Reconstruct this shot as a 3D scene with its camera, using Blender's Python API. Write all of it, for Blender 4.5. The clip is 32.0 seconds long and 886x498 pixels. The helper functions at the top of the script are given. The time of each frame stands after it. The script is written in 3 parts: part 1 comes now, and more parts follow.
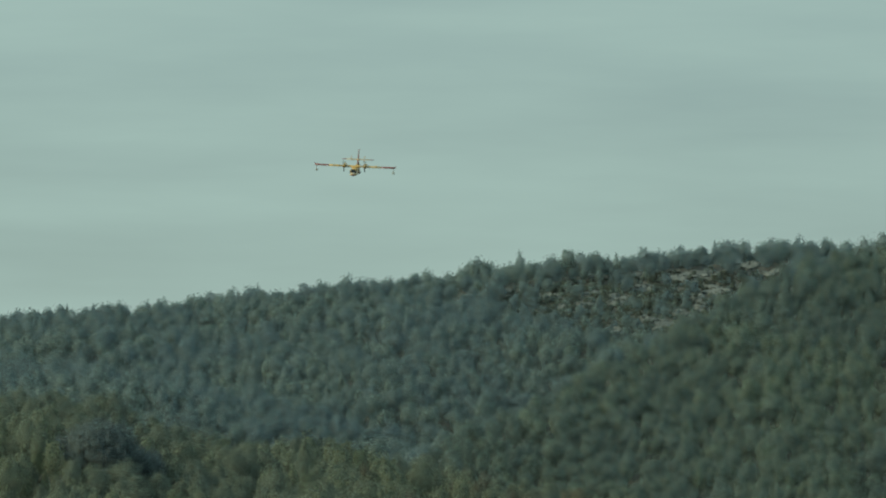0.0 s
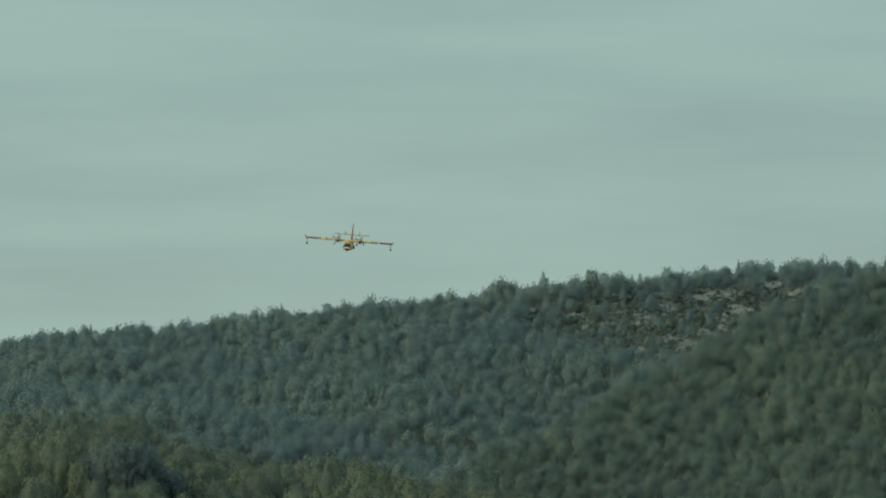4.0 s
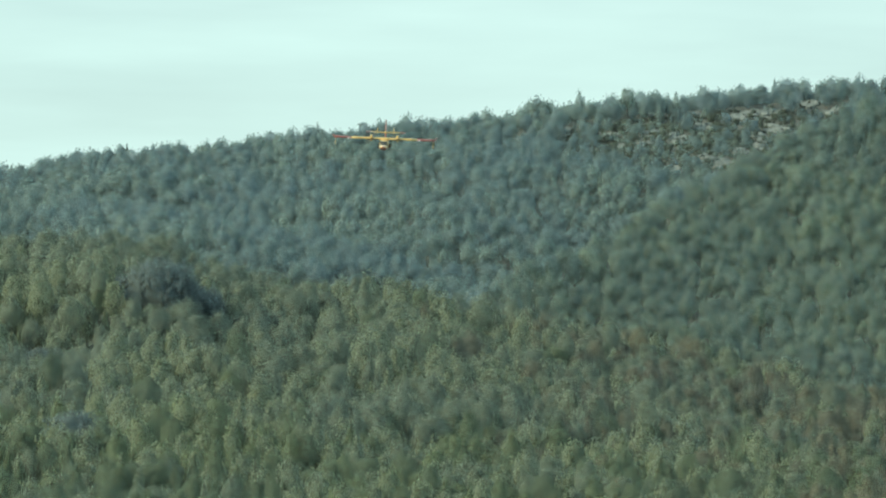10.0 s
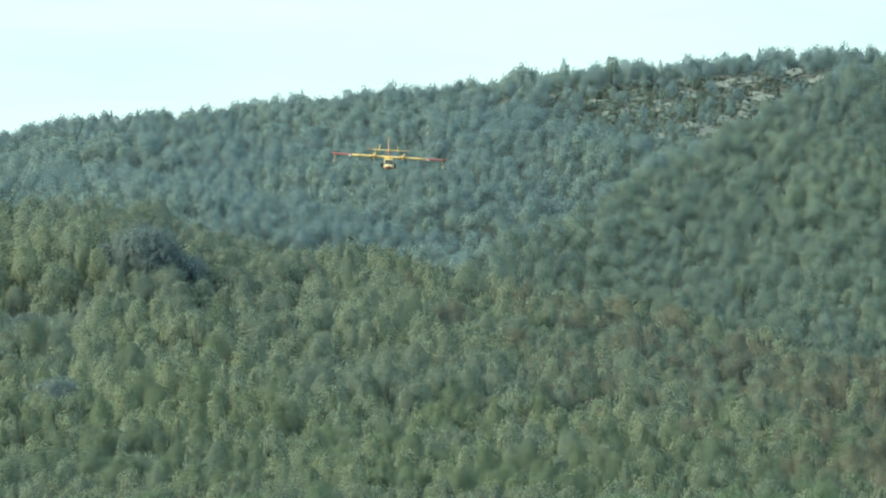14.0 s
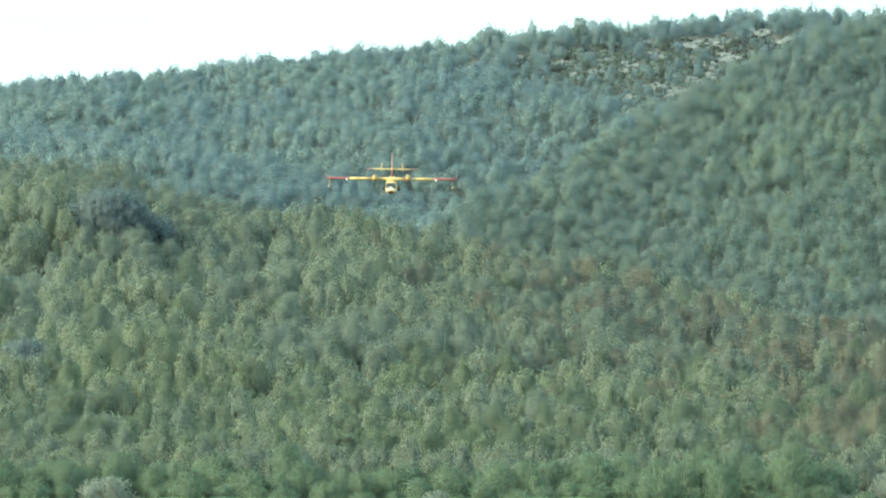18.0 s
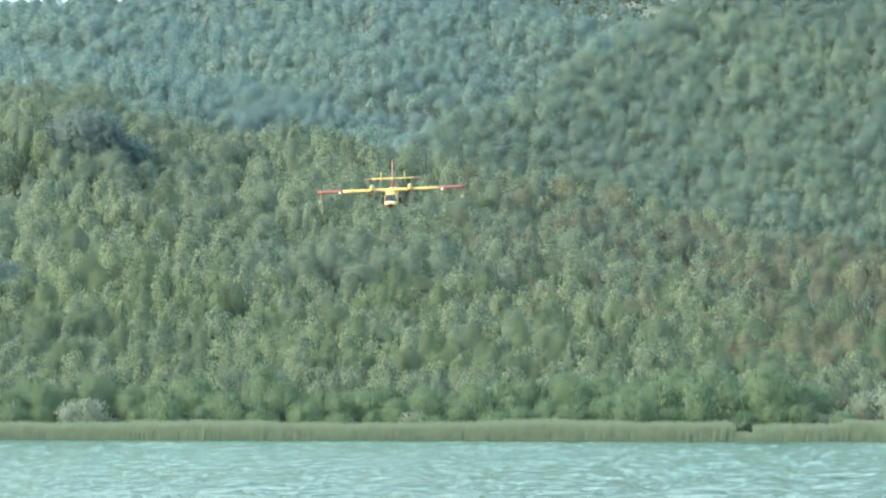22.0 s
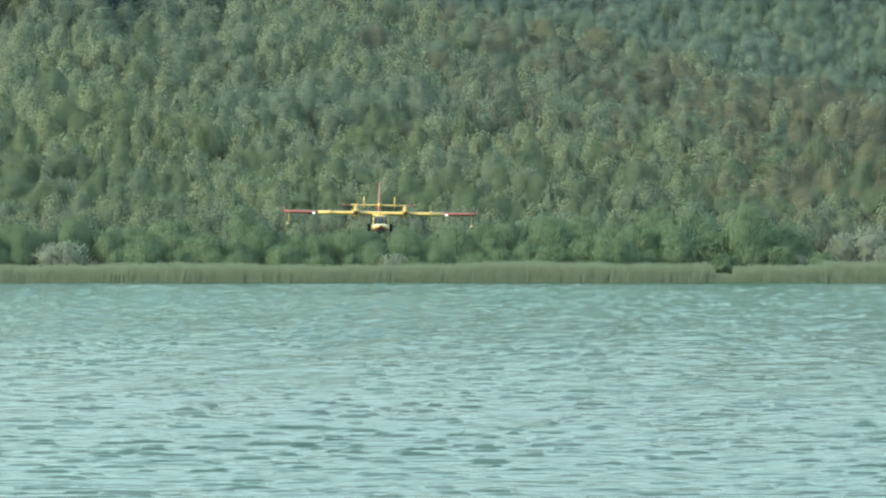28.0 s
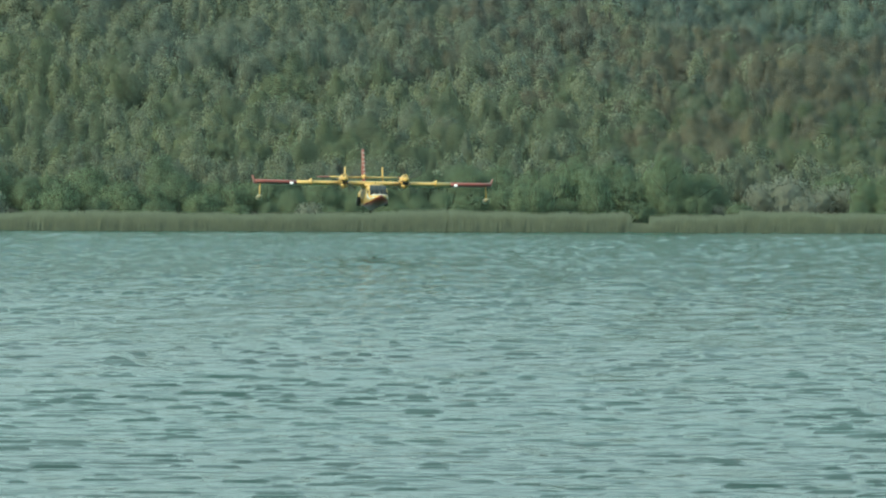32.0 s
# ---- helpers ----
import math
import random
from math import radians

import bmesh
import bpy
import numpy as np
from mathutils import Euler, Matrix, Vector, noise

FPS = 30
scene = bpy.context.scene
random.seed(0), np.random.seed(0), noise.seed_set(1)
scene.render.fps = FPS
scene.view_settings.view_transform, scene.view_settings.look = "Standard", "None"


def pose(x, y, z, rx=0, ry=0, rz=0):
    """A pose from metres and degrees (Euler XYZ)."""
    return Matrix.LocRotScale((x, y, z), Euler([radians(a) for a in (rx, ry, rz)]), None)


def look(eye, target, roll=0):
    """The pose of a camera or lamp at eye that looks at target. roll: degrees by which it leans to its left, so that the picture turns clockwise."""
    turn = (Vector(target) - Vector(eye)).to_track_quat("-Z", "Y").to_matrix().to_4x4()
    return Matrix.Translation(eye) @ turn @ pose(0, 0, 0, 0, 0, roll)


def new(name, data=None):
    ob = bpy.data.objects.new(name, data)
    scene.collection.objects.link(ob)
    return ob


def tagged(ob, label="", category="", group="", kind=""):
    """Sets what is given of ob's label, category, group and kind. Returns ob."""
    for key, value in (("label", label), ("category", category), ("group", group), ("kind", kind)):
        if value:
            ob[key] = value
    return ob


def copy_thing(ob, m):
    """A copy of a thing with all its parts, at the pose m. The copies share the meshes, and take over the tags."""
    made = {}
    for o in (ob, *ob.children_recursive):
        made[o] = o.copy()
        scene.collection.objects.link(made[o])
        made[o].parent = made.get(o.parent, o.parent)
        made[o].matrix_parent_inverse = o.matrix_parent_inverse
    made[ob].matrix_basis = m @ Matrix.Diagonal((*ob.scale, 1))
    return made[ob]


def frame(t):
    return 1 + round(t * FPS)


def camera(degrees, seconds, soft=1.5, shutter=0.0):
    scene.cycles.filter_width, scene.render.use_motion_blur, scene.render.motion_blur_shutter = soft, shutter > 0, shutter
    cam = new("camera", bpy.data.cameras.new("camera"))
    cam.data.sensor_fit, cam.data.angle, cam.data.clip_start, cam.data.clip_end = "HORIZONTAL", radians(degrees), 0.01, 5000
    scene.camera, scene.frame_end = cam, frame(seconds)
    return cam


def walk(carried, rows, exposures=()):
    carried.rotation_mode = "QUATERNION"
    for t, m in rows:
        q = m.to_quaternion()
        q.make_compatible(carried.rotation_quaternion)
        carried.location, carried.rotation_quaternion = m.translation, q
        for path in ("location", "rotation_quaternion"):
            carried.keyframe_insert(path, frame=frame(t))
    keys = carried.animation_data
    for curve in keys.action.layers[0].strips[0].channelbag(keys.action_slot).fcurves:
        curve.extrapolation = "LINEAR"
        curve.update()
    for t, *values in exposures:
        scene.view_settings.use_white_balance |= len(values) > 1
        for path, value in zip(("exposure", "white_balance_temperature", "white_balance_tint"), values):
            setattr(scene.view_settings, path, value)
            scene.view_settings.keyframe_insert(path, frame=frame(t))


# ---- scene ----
# ---- camera: one standing place on the near bank, a long lens, panned and tilted by hand ----
EYE = Vector((0.0, 0.0, 12.0))
cam = camera(7.01, 32.0, soft=2.05, shutter=0.5)
AIMS = [
    (0, -0.0722, 3.3638, 0.18), (0.5, -0.3386, 3.3667, 0.29), (1, -0.4184, 3.5623, 0.35), (1.5, -0.3544, 3.5587, 0.15),
    (2, -0.2070, 3.3952, 0.15), (2.5, -0.0599, 3.6610, -0.06), (4.5, -0.2979, 3.3356, 0.18), (5, -0.3364, 3.0063, 0.00),
    (5.5, -0.3504, 2.7266, 0.09), (6, -0.5021, 2.7687, 0.18), (6.5, -0.5597, 2.8123, 0.29), (7, -0.4438, 2.8283, 0.01),
    (7.5, -0.5298, 2.6127, 0.07), (8, -0.4972, 2.3995, 0.01), (8.5, -0.5079, 2.4604, 0.12), (9, -0.5580, 2.3533, 0.45),
    (9.5, -0.4671, 2.2938, 0.50), (10, -0.5430, 2.0882, 0.11), (10.5, -0.5324, 1.9028, 0.28), (11, -0.4774, 1.8790, 0.37),
    (11.5, -0.4716, 1.8976, 0.59), (12, -0.4841, 2.1208, 0.64), (12.5, -0.4676, 2.0708, 0.39), (13, -0.3473, 1.8969, 0.28),
    (13.5, -0.3534, 1.7600, 0.28), (14, -0.4161, 1.8283, 0.28), (14.5, -0.2851, 1.8338, 0.47), (16.5, -0.0226, 1.4650, 0.16),
    (17, -0.0725, 1.4174, 0.25), (17.5, -0.0707, 1.3459, 0.31), (18, -0.1577, 1.5191, 0.31), (18.5, -0.1597, 1.3584, 0.32),
    (19, 0.0078, 1.0805, 0.25), (19.5, -0.1106, 1.0455, 0.32), (20, -0.1051, 0.9160, 0.41), (20.5, -0.1584, 0.9043, 0.49),
    (21, -0.1708, 1.0357, 0.60), (21.5, -0.1642, 1.1637, 0.33), (22, 0.0326, 0.8907, 0.10), (22.5, 0.0466, 0.7691, 0.10),
    (23, 0.0000, 0.6240, 0.00), (23.5, 0.0840, 0.4846, -0.12), (24, -0.1133, 0.2176, 0.07), (24.5, -0.2784, 0.1816, 0.01),
    (25, -0.1609, 0.2144, -0.09), (25.5, -0.0022, 0.3217, -0.07), (26, 0.3601, 0.2594, -0.10), (26.5, 0.3661, 0.0133, -0.20),
    (28.5, 0.1845, -0.3907, 0.06), (29, 0.3238, -0.4387, 0.18), (29.5, 0.4202, -0.6206, -0.12), (30, 0.4400, -0.8916, 0.00),
    (30.5, 0.4814, -0.8404, 0.07), (31, 0.6642, -0.7648, 0.42), (31.5, 0.7605, -0.7389, 0.46), (32, 0.8558, -0.7617, 0.20)]


def aim(az, el, roll):
    a, e = radians(az), radians(el)
    way = Vector((math.sin(a) * math.cos(e), math.cos(a) * math.cos(e), math.sin(e)))
    return look(EYE, EYE + way * 100.0, roll)


EXPOSURES = [(0, -0.74, 6050, 1), (2.5, -0.79, 6050, 1), (4.5, -0.78, 6050, 1), (5, -0.62, 6050, 1), (6, -0.22, 6050, 1), (7, -0.20, 6050, 1), (8, -0.03, 6050, 1), (10, 0.24, 5920, 2),
             (13, 0.58, 5770, 2.5), (14.5, 0.62, 5770, 2.5), (17.5, 0.92, 5770, 2.5), (19, 1.03, 5770, 2.5), (22, 1.14, 5770, 2.5), (23.5, 1.02, 5770, 2.5), (25, 0.82, 5850, 2), (26.5, 0.87, 5900, 1), (28.5, 0.60, 5900, 1), (29.2, 0.5, 5900, 1),
             (30, 0.21, 5900, 1), (31, 0.15, 5900, 1), (32, 0.18, 5900, 1)]
walk(cam, [(t, aim(a, e, r)) for t, a, e, r in AIMS], EXPOSURES)

# ---- daylight: a thinly veiled afternoon sky and one sun ----
SUN_DIR = Vector((-0.80, -0.24, 0.55)).normalized()
world = bpy.data.worlds.new("sky")
scene.world = world
world.use_nodes = True
wn, wl = world.node_tree.nodes, world.node_tree.links
wn.clear()
sky = wn.new("ShaderNodeTexSky")
sky.sky_type, sky.sun_disc = "NISHITA", False
sky.sun_elevation = math.asin(SUN_DIR.z)
sky.sun_rotation = math.atan2(SUN_DIR.x, SUN_DIR.y)
sky.air_density, sky.dust_density, sky.ozone_density = 1.0, 1.6, 2.0
coord = wn.new("ShaderNodeTexCoord")
stretch = wn.new("ShaderNodeMapping")
stretch.inputs["Scale"].default_value = (3.0, 3.0, 22.0)
cirrus = wn.new("ShaderNodeTexNoise")
cirrus.inputs["Scale"].default_value, cirrus.inputs["Detail"].default_value = 3.6, 6.0
veil = wn.new("ShaderNodeMapRange")
veil.inputs["From Min"].default_value, veil.inputs["From Max"].default_value = 0.30, 0.80
veil.inputs["To Min"].default_value, veil.inputs["To Max"].default_value = 0.52, 0.92
cloud = wn.new("ShaderNodeMix")
cloud.data_type = "RGBA"
cloud.inputs["B"].default_value = (6.8, 8.5, 7.5, 1)
back = wn.new("ShaderNodeBackground")
back.inputs["Strength"].default_value = 0.107
wout = wn.new("ShaderNodeOutputWorld")
wl.new(coord.outputs["Generated"], stretch.inputs["Vector"])
wl.new(stretch.outputs["Vector"], cirrus.inputs["Vector"])
wl.new(cirrus.outputs["Fac"], veil.inputs["Value"])
wl.new(veil.outputs["Result"], cloud.inputs["Factor"])
wl.new(sky.outputs["Color"], cloud.inputs["A"])
wl.new(cloud.outputs["Result"], back.inputs["Color"])
wl.new(back.outputs["Background"], wout.inputs["Surface"])
sun_data = bpy.data.lights.new("sun", "SUN")
sun_data.energy, sun_data.angle, sun_data.color = 3.2, radians(9.0), (1.0, 0.88, 0.55)
sun = new("sun", sun_data)
sun.matrix_world = look(SUN_DIR * 3000, (0, 0, 0))


# ---- materials ----
def material(name):
    m = bpy.data.materials.new(name)
    m.use_nodes = True
    nt = m.node_tree
    return m, nt.nodes, nt.links, nt.nodes["Principled BSDF"]


def noise_node(n, l, scale, detail=4.0, coords="Object", stretch_by=None):
    tc = n.new("ShaderNodeTexCoord")
    tex = n.new("ShaderNodeTexNoise")
    tex.inputs["Scale"].default_value, tex.inputs["Detail"].default_value = scale, detail
    if stretch_by:
        mp = n.new("ShaderNodeMapping")
        mp.inputs["Scale"].default_value = stretch_by
        l.new(tc.outputs[coords], mp.inputs["Vector"])
        l.new(mp.outputs["Vector"], tex.inputs["Vector"])
    else:
        l.new(tc.outputs[coords], tex.inputs["Vector"])
    return tex


def ramp_node(n, l, source, stops):
    r = n.new("ShaderNodeValToRGB")
    while len(r.color_ramp.elements) < len(stops):
        r.color_ramp.elements.new(0.5)
    for e, (p, c) in zip(r.color_ramp.elements, stops):
        e.position, e.color = p, (*c, 1)
    l.new(source, r.inputs["Fac"])
    return r


def mix_node(n, l, a, b, fac, kind="MIX"):
    x = n.new("ShaderNodeMix")
    x.data_type, x.blend_type = "RGBA", kind
    for sock, v in (("A", a), ("B", b), ("Factor", fac)):
        if isinstance(v, (int, float)):
            x.inputs[sock].default_value = v
        elif isinstance(v, tuple):
            x.inputs[sock].default_value = (*v, 1)
        else:
            l.new(v, x.inputs[sock])
    return x.outputs["Result"]


def foliage(name, warm, cool, grain=2.2, through_light=0.5, vary=0.45, open_share=0.43):
    """Leaves: two tones mixed tree by tree and tuft by tuft, some light let through."""
    m, n, l, p = material(name)
    tone = n.new("ShaderNodeAttribute")
    tone.attribute_name = "tone"
    info = n.new("ShaderNodeObjectInfo")
    isle = n.new("ShaderNodeNewGeometry")
    fine = noise_node(n, l, grain, 3.0)
    add = n.new("ShaderNodeMath")
    add.operation = "ADD"
    l.new(tone.outputs["Fac"], add.inputs[0])
    sc = n.new("ShaderNodeMath")
    sc.operation = "MULTIPLY_ADD"
    l.new(info.outputs["Random"], sc.inputs[0])
    sc.inputs[1].default_value, sc.inputs[2].default_value = 0.6, -0.3
    l.new(sc.outputs[0], add.inputs[1])
    base = mix_node(n, l, cool, warm, add.outputs[0])
    tuft = ramp_node(n, l, isle.outputs["Random Per Island"], [(0.0, (0.84, 0.87, 0.95)), (0.5, (0.99, 0.99, 0.99)), (1.0, (1.17, 1.14, 0.97))])
    base = mix_node(n, l, base, tuft.outputs["Color"], vary, "MULTIPLY")
    spots = ramp_node(n, l, fine.outputs["Fac"], [(0.36, (0.88, 0.89, 0.90)), (0.62, (1.06, 1.05, 1.03))])
    base = mix_node(n, l, base, spots.outputs["Color"], 0.8, "MULTIPLY")
    l.new(base, p.inputs["Base Color"])
    p.inputs["Roughness"].default_value = 0.7
    p.inputs["Specular IOR Level"].default_value = 0.15
    leafy = n.new("ShaderNodeBump")
    leafy.inputs["Strength"].default_value, leafy.inputs["Distance"].default_value = 0.5, 0.25
    l.new(fine.outputs["Fac"], leafy.inputs["Height"])
    l.new(leafy.outputs["Normal"], p.inputs["Normal"])
    trans = n.new("ShaderNodeBsdfTranslucent")
    l.new(base, trans.inputs["Color"])
    mixer = n.new("ShaderNodeMixShader")
    mixer.inputs["Fac"].default_value = through_light
    l.new(p.outputs["BSDF"], mixer.inputs[1])
    l.new(trans.outputs["BSDF"], mixer.inputs[2])
    gaps = n.new("ShaderNodeBsdfTransparent")  # needles and leaves leave gaps between them
    porous = n.new("ShaderNodeMixShader")
    porous.inputs["Fac"].default_value = open_share
    l.new(mixer.outputs["Shader"], porous.inputs[1])
    l.new(gaps.outputs["BSDF"], porous.inputs[2])
    l.new(porous.outputs["Shader"], n["Material Output"].inputs["Surface"])
    return m


def rough(name, stops, scale, roughness=0.85, bump=0.3, detail=6.0, metal=0.0, stretch_by=None):
    m, n, l, p = material(name)
    tex = noise_node(n, l, scale, detail, stretch_by=stretch_by)
    big = noise_node(n, l, scale * 0.13, 3.0)
    col = ramp_node(n, l, tex.outputs["Fac"], stops)
    wear = ramp_node(n, l, big.outputs["Fac"], [(0.3, (0.78, 0.78, 0.8)), (0.65, (1.08, 1.06, 1.02))])
    l.new(mix_node(n, l, col.outputs["Color"], wear.outputs["Color"], 1.0, "MULTIPLY"), p.inputs["Base Color"])
    p.inputs["Roughness"].default_value, p.inputs["Metallic"].default_value = roughness, metal
    if bump:
        b = n.new("ShaderNodeBump")
        b.inputs["Strength"].default_value = bump
        l.new(tex.outputs["Fac"], b.inputs["Height"])
        l.new(b.outputs["Normal"], p.inputs["Normal"])
    return m


def paint(name, colour, roughness=0.35, dirt=0.25):
    """Aircraft paint: slightly chalky, streaked along the airflow."""
    m, n, l, p = material(name)
    streak = noise_node(n, l, 1.4, 5.0, stretch_by=(3.0, 0.35, 3.0))
    speck = noise_node(n, l, 9.0, 4.0)
    shade = tuple(c * (1 - dirt) for c in colour)
    c1 = mix_node(n, l, shade, colour, ramp_node(n, l, streak.outputs["Fac"], [(0.3, (0, 0, 0)), (0.55, (1, 1, 1))]).outputs["Color"])
    l.new(mix_node(n, l, c1, tuple(min(1, c * 1.12) for c in colour), speck.outputs["Fac"]), p.inputs["Base Color"])
    p.inputs["Roughness"].default_value = roughness
    return m


PINE = foliage("pine_needles", (0.258, 0.298, 0.216), (0.204, 0.246, 0.214), vary=0.22)
PINE_FAR_HAZED = foliage("hazed_pine_needles", (0.292, 0.366, 0.342), (0.226, 0.302, 0.336), through_light=0.6, open_share=0.5)
PINE_SPUR_HAZED = foliage("hazed_spur_needles", (0.276, 0.334, 0.266), (0.214, 0.272, 0.262), through_light=0.6, open_share=0.5)
PINE_DRY = foliage("dry_needles", (0.238, 0.238, 0.184), (0.186, 0.194, 0.170))
BROADLEAF = foliage("broad_leaves", (0.202, 0.248, 0.168), (0.154, 0.195, 0.156), 1.6)
SHRUB_LEAF = foliage("shrub_leaves", (0.209, 0.279, 0.188), (0.167, 0.228, 0.168), 1.6)
OAK_SHADED = foliage("shaded_oak_leaves", (0.205, 0.252, 0.262), (0.176, 0.226, 0.246), 1.6)
GREY_LEAF = foliage("silver_leaves", (0.375, 0.410, 0.365), (0.275, 0.310, 0.275), 1.8)
SCRUB = foliage("dry_scrub", (0.175, 0.208, 0.178), (0.138, 0.168, 0.150), 1.6)
REED = foliage("reed_leaves", (0.275, 0.328, 0.272), (0.245, 0.295, 0.250), 0.5, 0.6, 0.3, 0.25)
BARK = rough("pine_bark", [(0.3, (0.12, 0.108, 0.095)), (0.7, (0.22, 0.2, 0.175))], 3.0)
PALE_BARK = rough("pale_bark", [(0.3, (0.26, 0.25, 0.23)), (0.7, (0.42, 0.41, 0.38))], 3.0)
STONE = rough("limestone", [(0.25, (0.145, 0.168, 0.170)), (0.5, (0.195, 0.218, 0.218)), (0.8, (0.255, 0.278, 0.275))], 0.9, bump=0.6)
EARTH = rough("earth_and_dry_grass", [(0.25, (0.085, 0.097, 0.094)), (0.5, (0.112, 0.122, 0.116)), (0.75, (0.145, 0.150, 0.142))], 0.35, bump=0.5)
YELLOW = paint("yellow_paint", (0.66, 0.44, 0.15))
RED = paint("red_paint", (0.27, 0.072, 0.062))
ORANGE = paint("orange_red_paint", (0.34, 0.07, 0.04))
WHITE = paint("white_paint", (0.66, 0.66, 0.63))
FLOAT_GREY = paint("float_grey_paint", (0.30, 0.265, 0.16))
DARK = rough("rubber", [(0.3, (0.015, 0.015, 0.016)), (0.7, (0.03, 0.03, 0.03))], 6.0, roughness=0.6, bump=0.1)
BLADE = rough("blade_grey", [(0.3, (0.03, 0.03, 0.034)), (0.7, (0.06, 0.06, 0.065))], 6.0, roughness=0.4, bump=0.0)
STEEL = rough("exhaust_steel", [(0.3, (0.16, 0.14, 0.12)), (0.7, (0.32, 0.29, 0.26))], 5.0, roughness=0.4, bump=0.05, metal=0.9)
GLASS, _n, _l, _p = material("cockpit_glass")
_p.inputs["Base Color"].default_value = (0.02, 0.025, 0.03, 1)
_p.inputs["Roughness"].default_value = 0.08
LAMP, _n, _l, _p = material("landing_light_glass")
_p.inputs["Base Color"].default_value = (0.6, 0.6, 0.58, 1)
_p.inputs["Roughness"].default_value = 0.15
_p.inputs["Emission Color"].default_value = (1.0, 0.96, 0.9, 1)
_p.inputs["Emission Strength"].default_value = 0.6

WATER, _n, _l, _p = material("lake_water")
_big = noise_node(_n, _l, 0.02, 3.0, stretch_by=(0.35, 1.0, 1.0))
_deep = ramp_node(_n, _l, _big.outputs["Fac"], [(0.35, (0.004, 0.040, 0.032)), (0.65, (0.007, 0.056, 0.044))]).outputs["Color"]
_tc = _n.new("ShaderNodeTexCoord")
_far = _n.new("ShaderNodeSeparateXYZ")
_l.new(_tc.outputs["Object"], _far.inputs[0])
_paler = _n.new("ShaderNodeMapRange")  # paler water colour with distance, towards the far shore
_paler.inputs["From Min"].default_value, _paler.inputs["From Max"].default_value = 420.0, 900.0
_l.new(_far.outputs["Y"], _paler.inputs["Value"])
_l.new(mix_node(_n, _l, _deep, (0.010, 0.082, 0.070), _paler.outputs["Result"]), _p.inputs["Base Color"])
_open = _n.new("ShaderNodeMapRange")  # the wind roughens the open lake more than the lee of the bank
_open.inputs["From Min"].default_value, _open.inputs["From Max"].default_value = 330.0, 900.0
_open.inputs["To Min"].default_value, _open.inputs["To Max"].default_value = 0.07, 0.145
_l.new(_far.outputs["Y"], _open.inputs["Value"])
_l.new(_open.outputs["Result"], _p.inputs["Roughness"])
_p.inputs["IOR"].default_value = 1.33
_r1 = noise_node(_n, _l, 1.3, 5.0, stretch_by=(0.8, 1.0, 1.0))
_r2 = noise_node(_n, _l, 0.22, 4.0, stretch_by=(0.7, 1.0, 1.0))
_b1 = _n.new("ShaderNodeBump")
_b1.inputs["Strength"].default_value, _b1.inputs["Distance"].default_value = 0.6, 0.08
_b2 = _n.new("ShaderNodeBump")
_b2.inputs["Strength"].default_value, _b2.inputs["Distance"].default_value = 0.35, 0.4
_l.new(_r1.outputs["Fac"], _b1.inputs["Height"])
_l.new(_r2.outputs["Fac"], _b2.inputs["Height"])
_l.new(_b2.outputs["Normal"], _b1.inputs["Normal"])
_l.new(_b1.outputs["Normal"], _p.inputs["Normal"])


# ---- mesh helpers ----
def array_mesh(name, verts, tris, mats, mat_index=None, normals=None, tone=None, smooth=True):
    """A triangle mesh from arrays."""
    me = bpy.data.meshes.new(name)
    v, f = np.asarray(verts, np.float32), np.asarray(tris, np.int32)
    me.vertices.add(len(v))
    me.vertices.foreach_set("co", v.ravel())
    me.loops.add(f.size)
    me.loops.foreach_set("vertex_index", f.ravel())
    me.polygons.add(len(f))
    me.polygons.foreach_set("loop_start", np.arange(0, f.size, 3, dtype=np.int32))
    me.polygons.foreach_set("use_smooth", np.full(len(f), smooth, dtype=bool))
    for m in mats:
        me.materials.append(m)
    if mat_index is not None:
        me.polygons.foreach_set("material_index", np.asarray(mat_index, np.int32))
    if tone is not None:
        at = me.attributes.new("tone", "FLOAT", "POINT")
        at.data.foreach_set("value", np.asarray(tone, np.float32))
    me.update(calc_edges=True)
    if normals is not None:
        me.normals_split_custom_set_from_vertices(np.asarray(normals, np.float32).tolist())
    return me


def part(name, bm, mat, parent, label="", smooth=True):
    """Links a bmesh as one mesh object under a thing or a part."""
    me = bpy.data.meshes.new(name)
    bmesh.ops.recalc_face_normals(bm, faces=bm.faces)
    for f in bm.faces:
        f.smooth = smooth
    bm.to_mesh(me)
    bm.free()
    me.materials.append(mat)
    ob = new(name, me)
    ob.parent = parent
    if label:
        tagged(ob, label)
    return ob


def thing(name, label, category, group="", kind=""):
    return tagged(new(name), label, category, group, kind)


def loft(rings, close=True):
    """A skin through rings of equally many points, with ends capped."""
    bm = bmesh.new()
    vs = [[bm.verts.new(p) for p in ring] for ring in rings]
    n = len(rings[0])
    for a, b in zip(vs, vs[1:]):
        for i in range(n if close else n - 1):
            j = (i + 1) % n
            bm.faces.new((a[i], a[j], b[j], b[i]))
    if close:
        bm.faces.new(vs[0][::-1])
        bm.faces.new(vs[-1])
    return bm


def block(x0, x1, y0, y1, z0, z1, bevel=0.02):
    bm = bmesh.new()
    bmesh.ops.create_cube(bm, size=1.0)
    for v in bm.verts:
        v.co = Vector((x0 + (v.co.x + 0.5) * (x1 - x0), y0 + (v.co.y + 0.5) * (y1 - y0), z0 + (v.co.z + 0.5) * (z1 - z0)))
    if bevel:
        bmesh.ops.bevel(bm, geom=bm.edges[:], offset=bevel, segments=2, affect="EDGES")
    return bm


# ---- the lie of the land ----
# crest and skyline heights of the ground against a = x / y, the slope of the plan from the bank
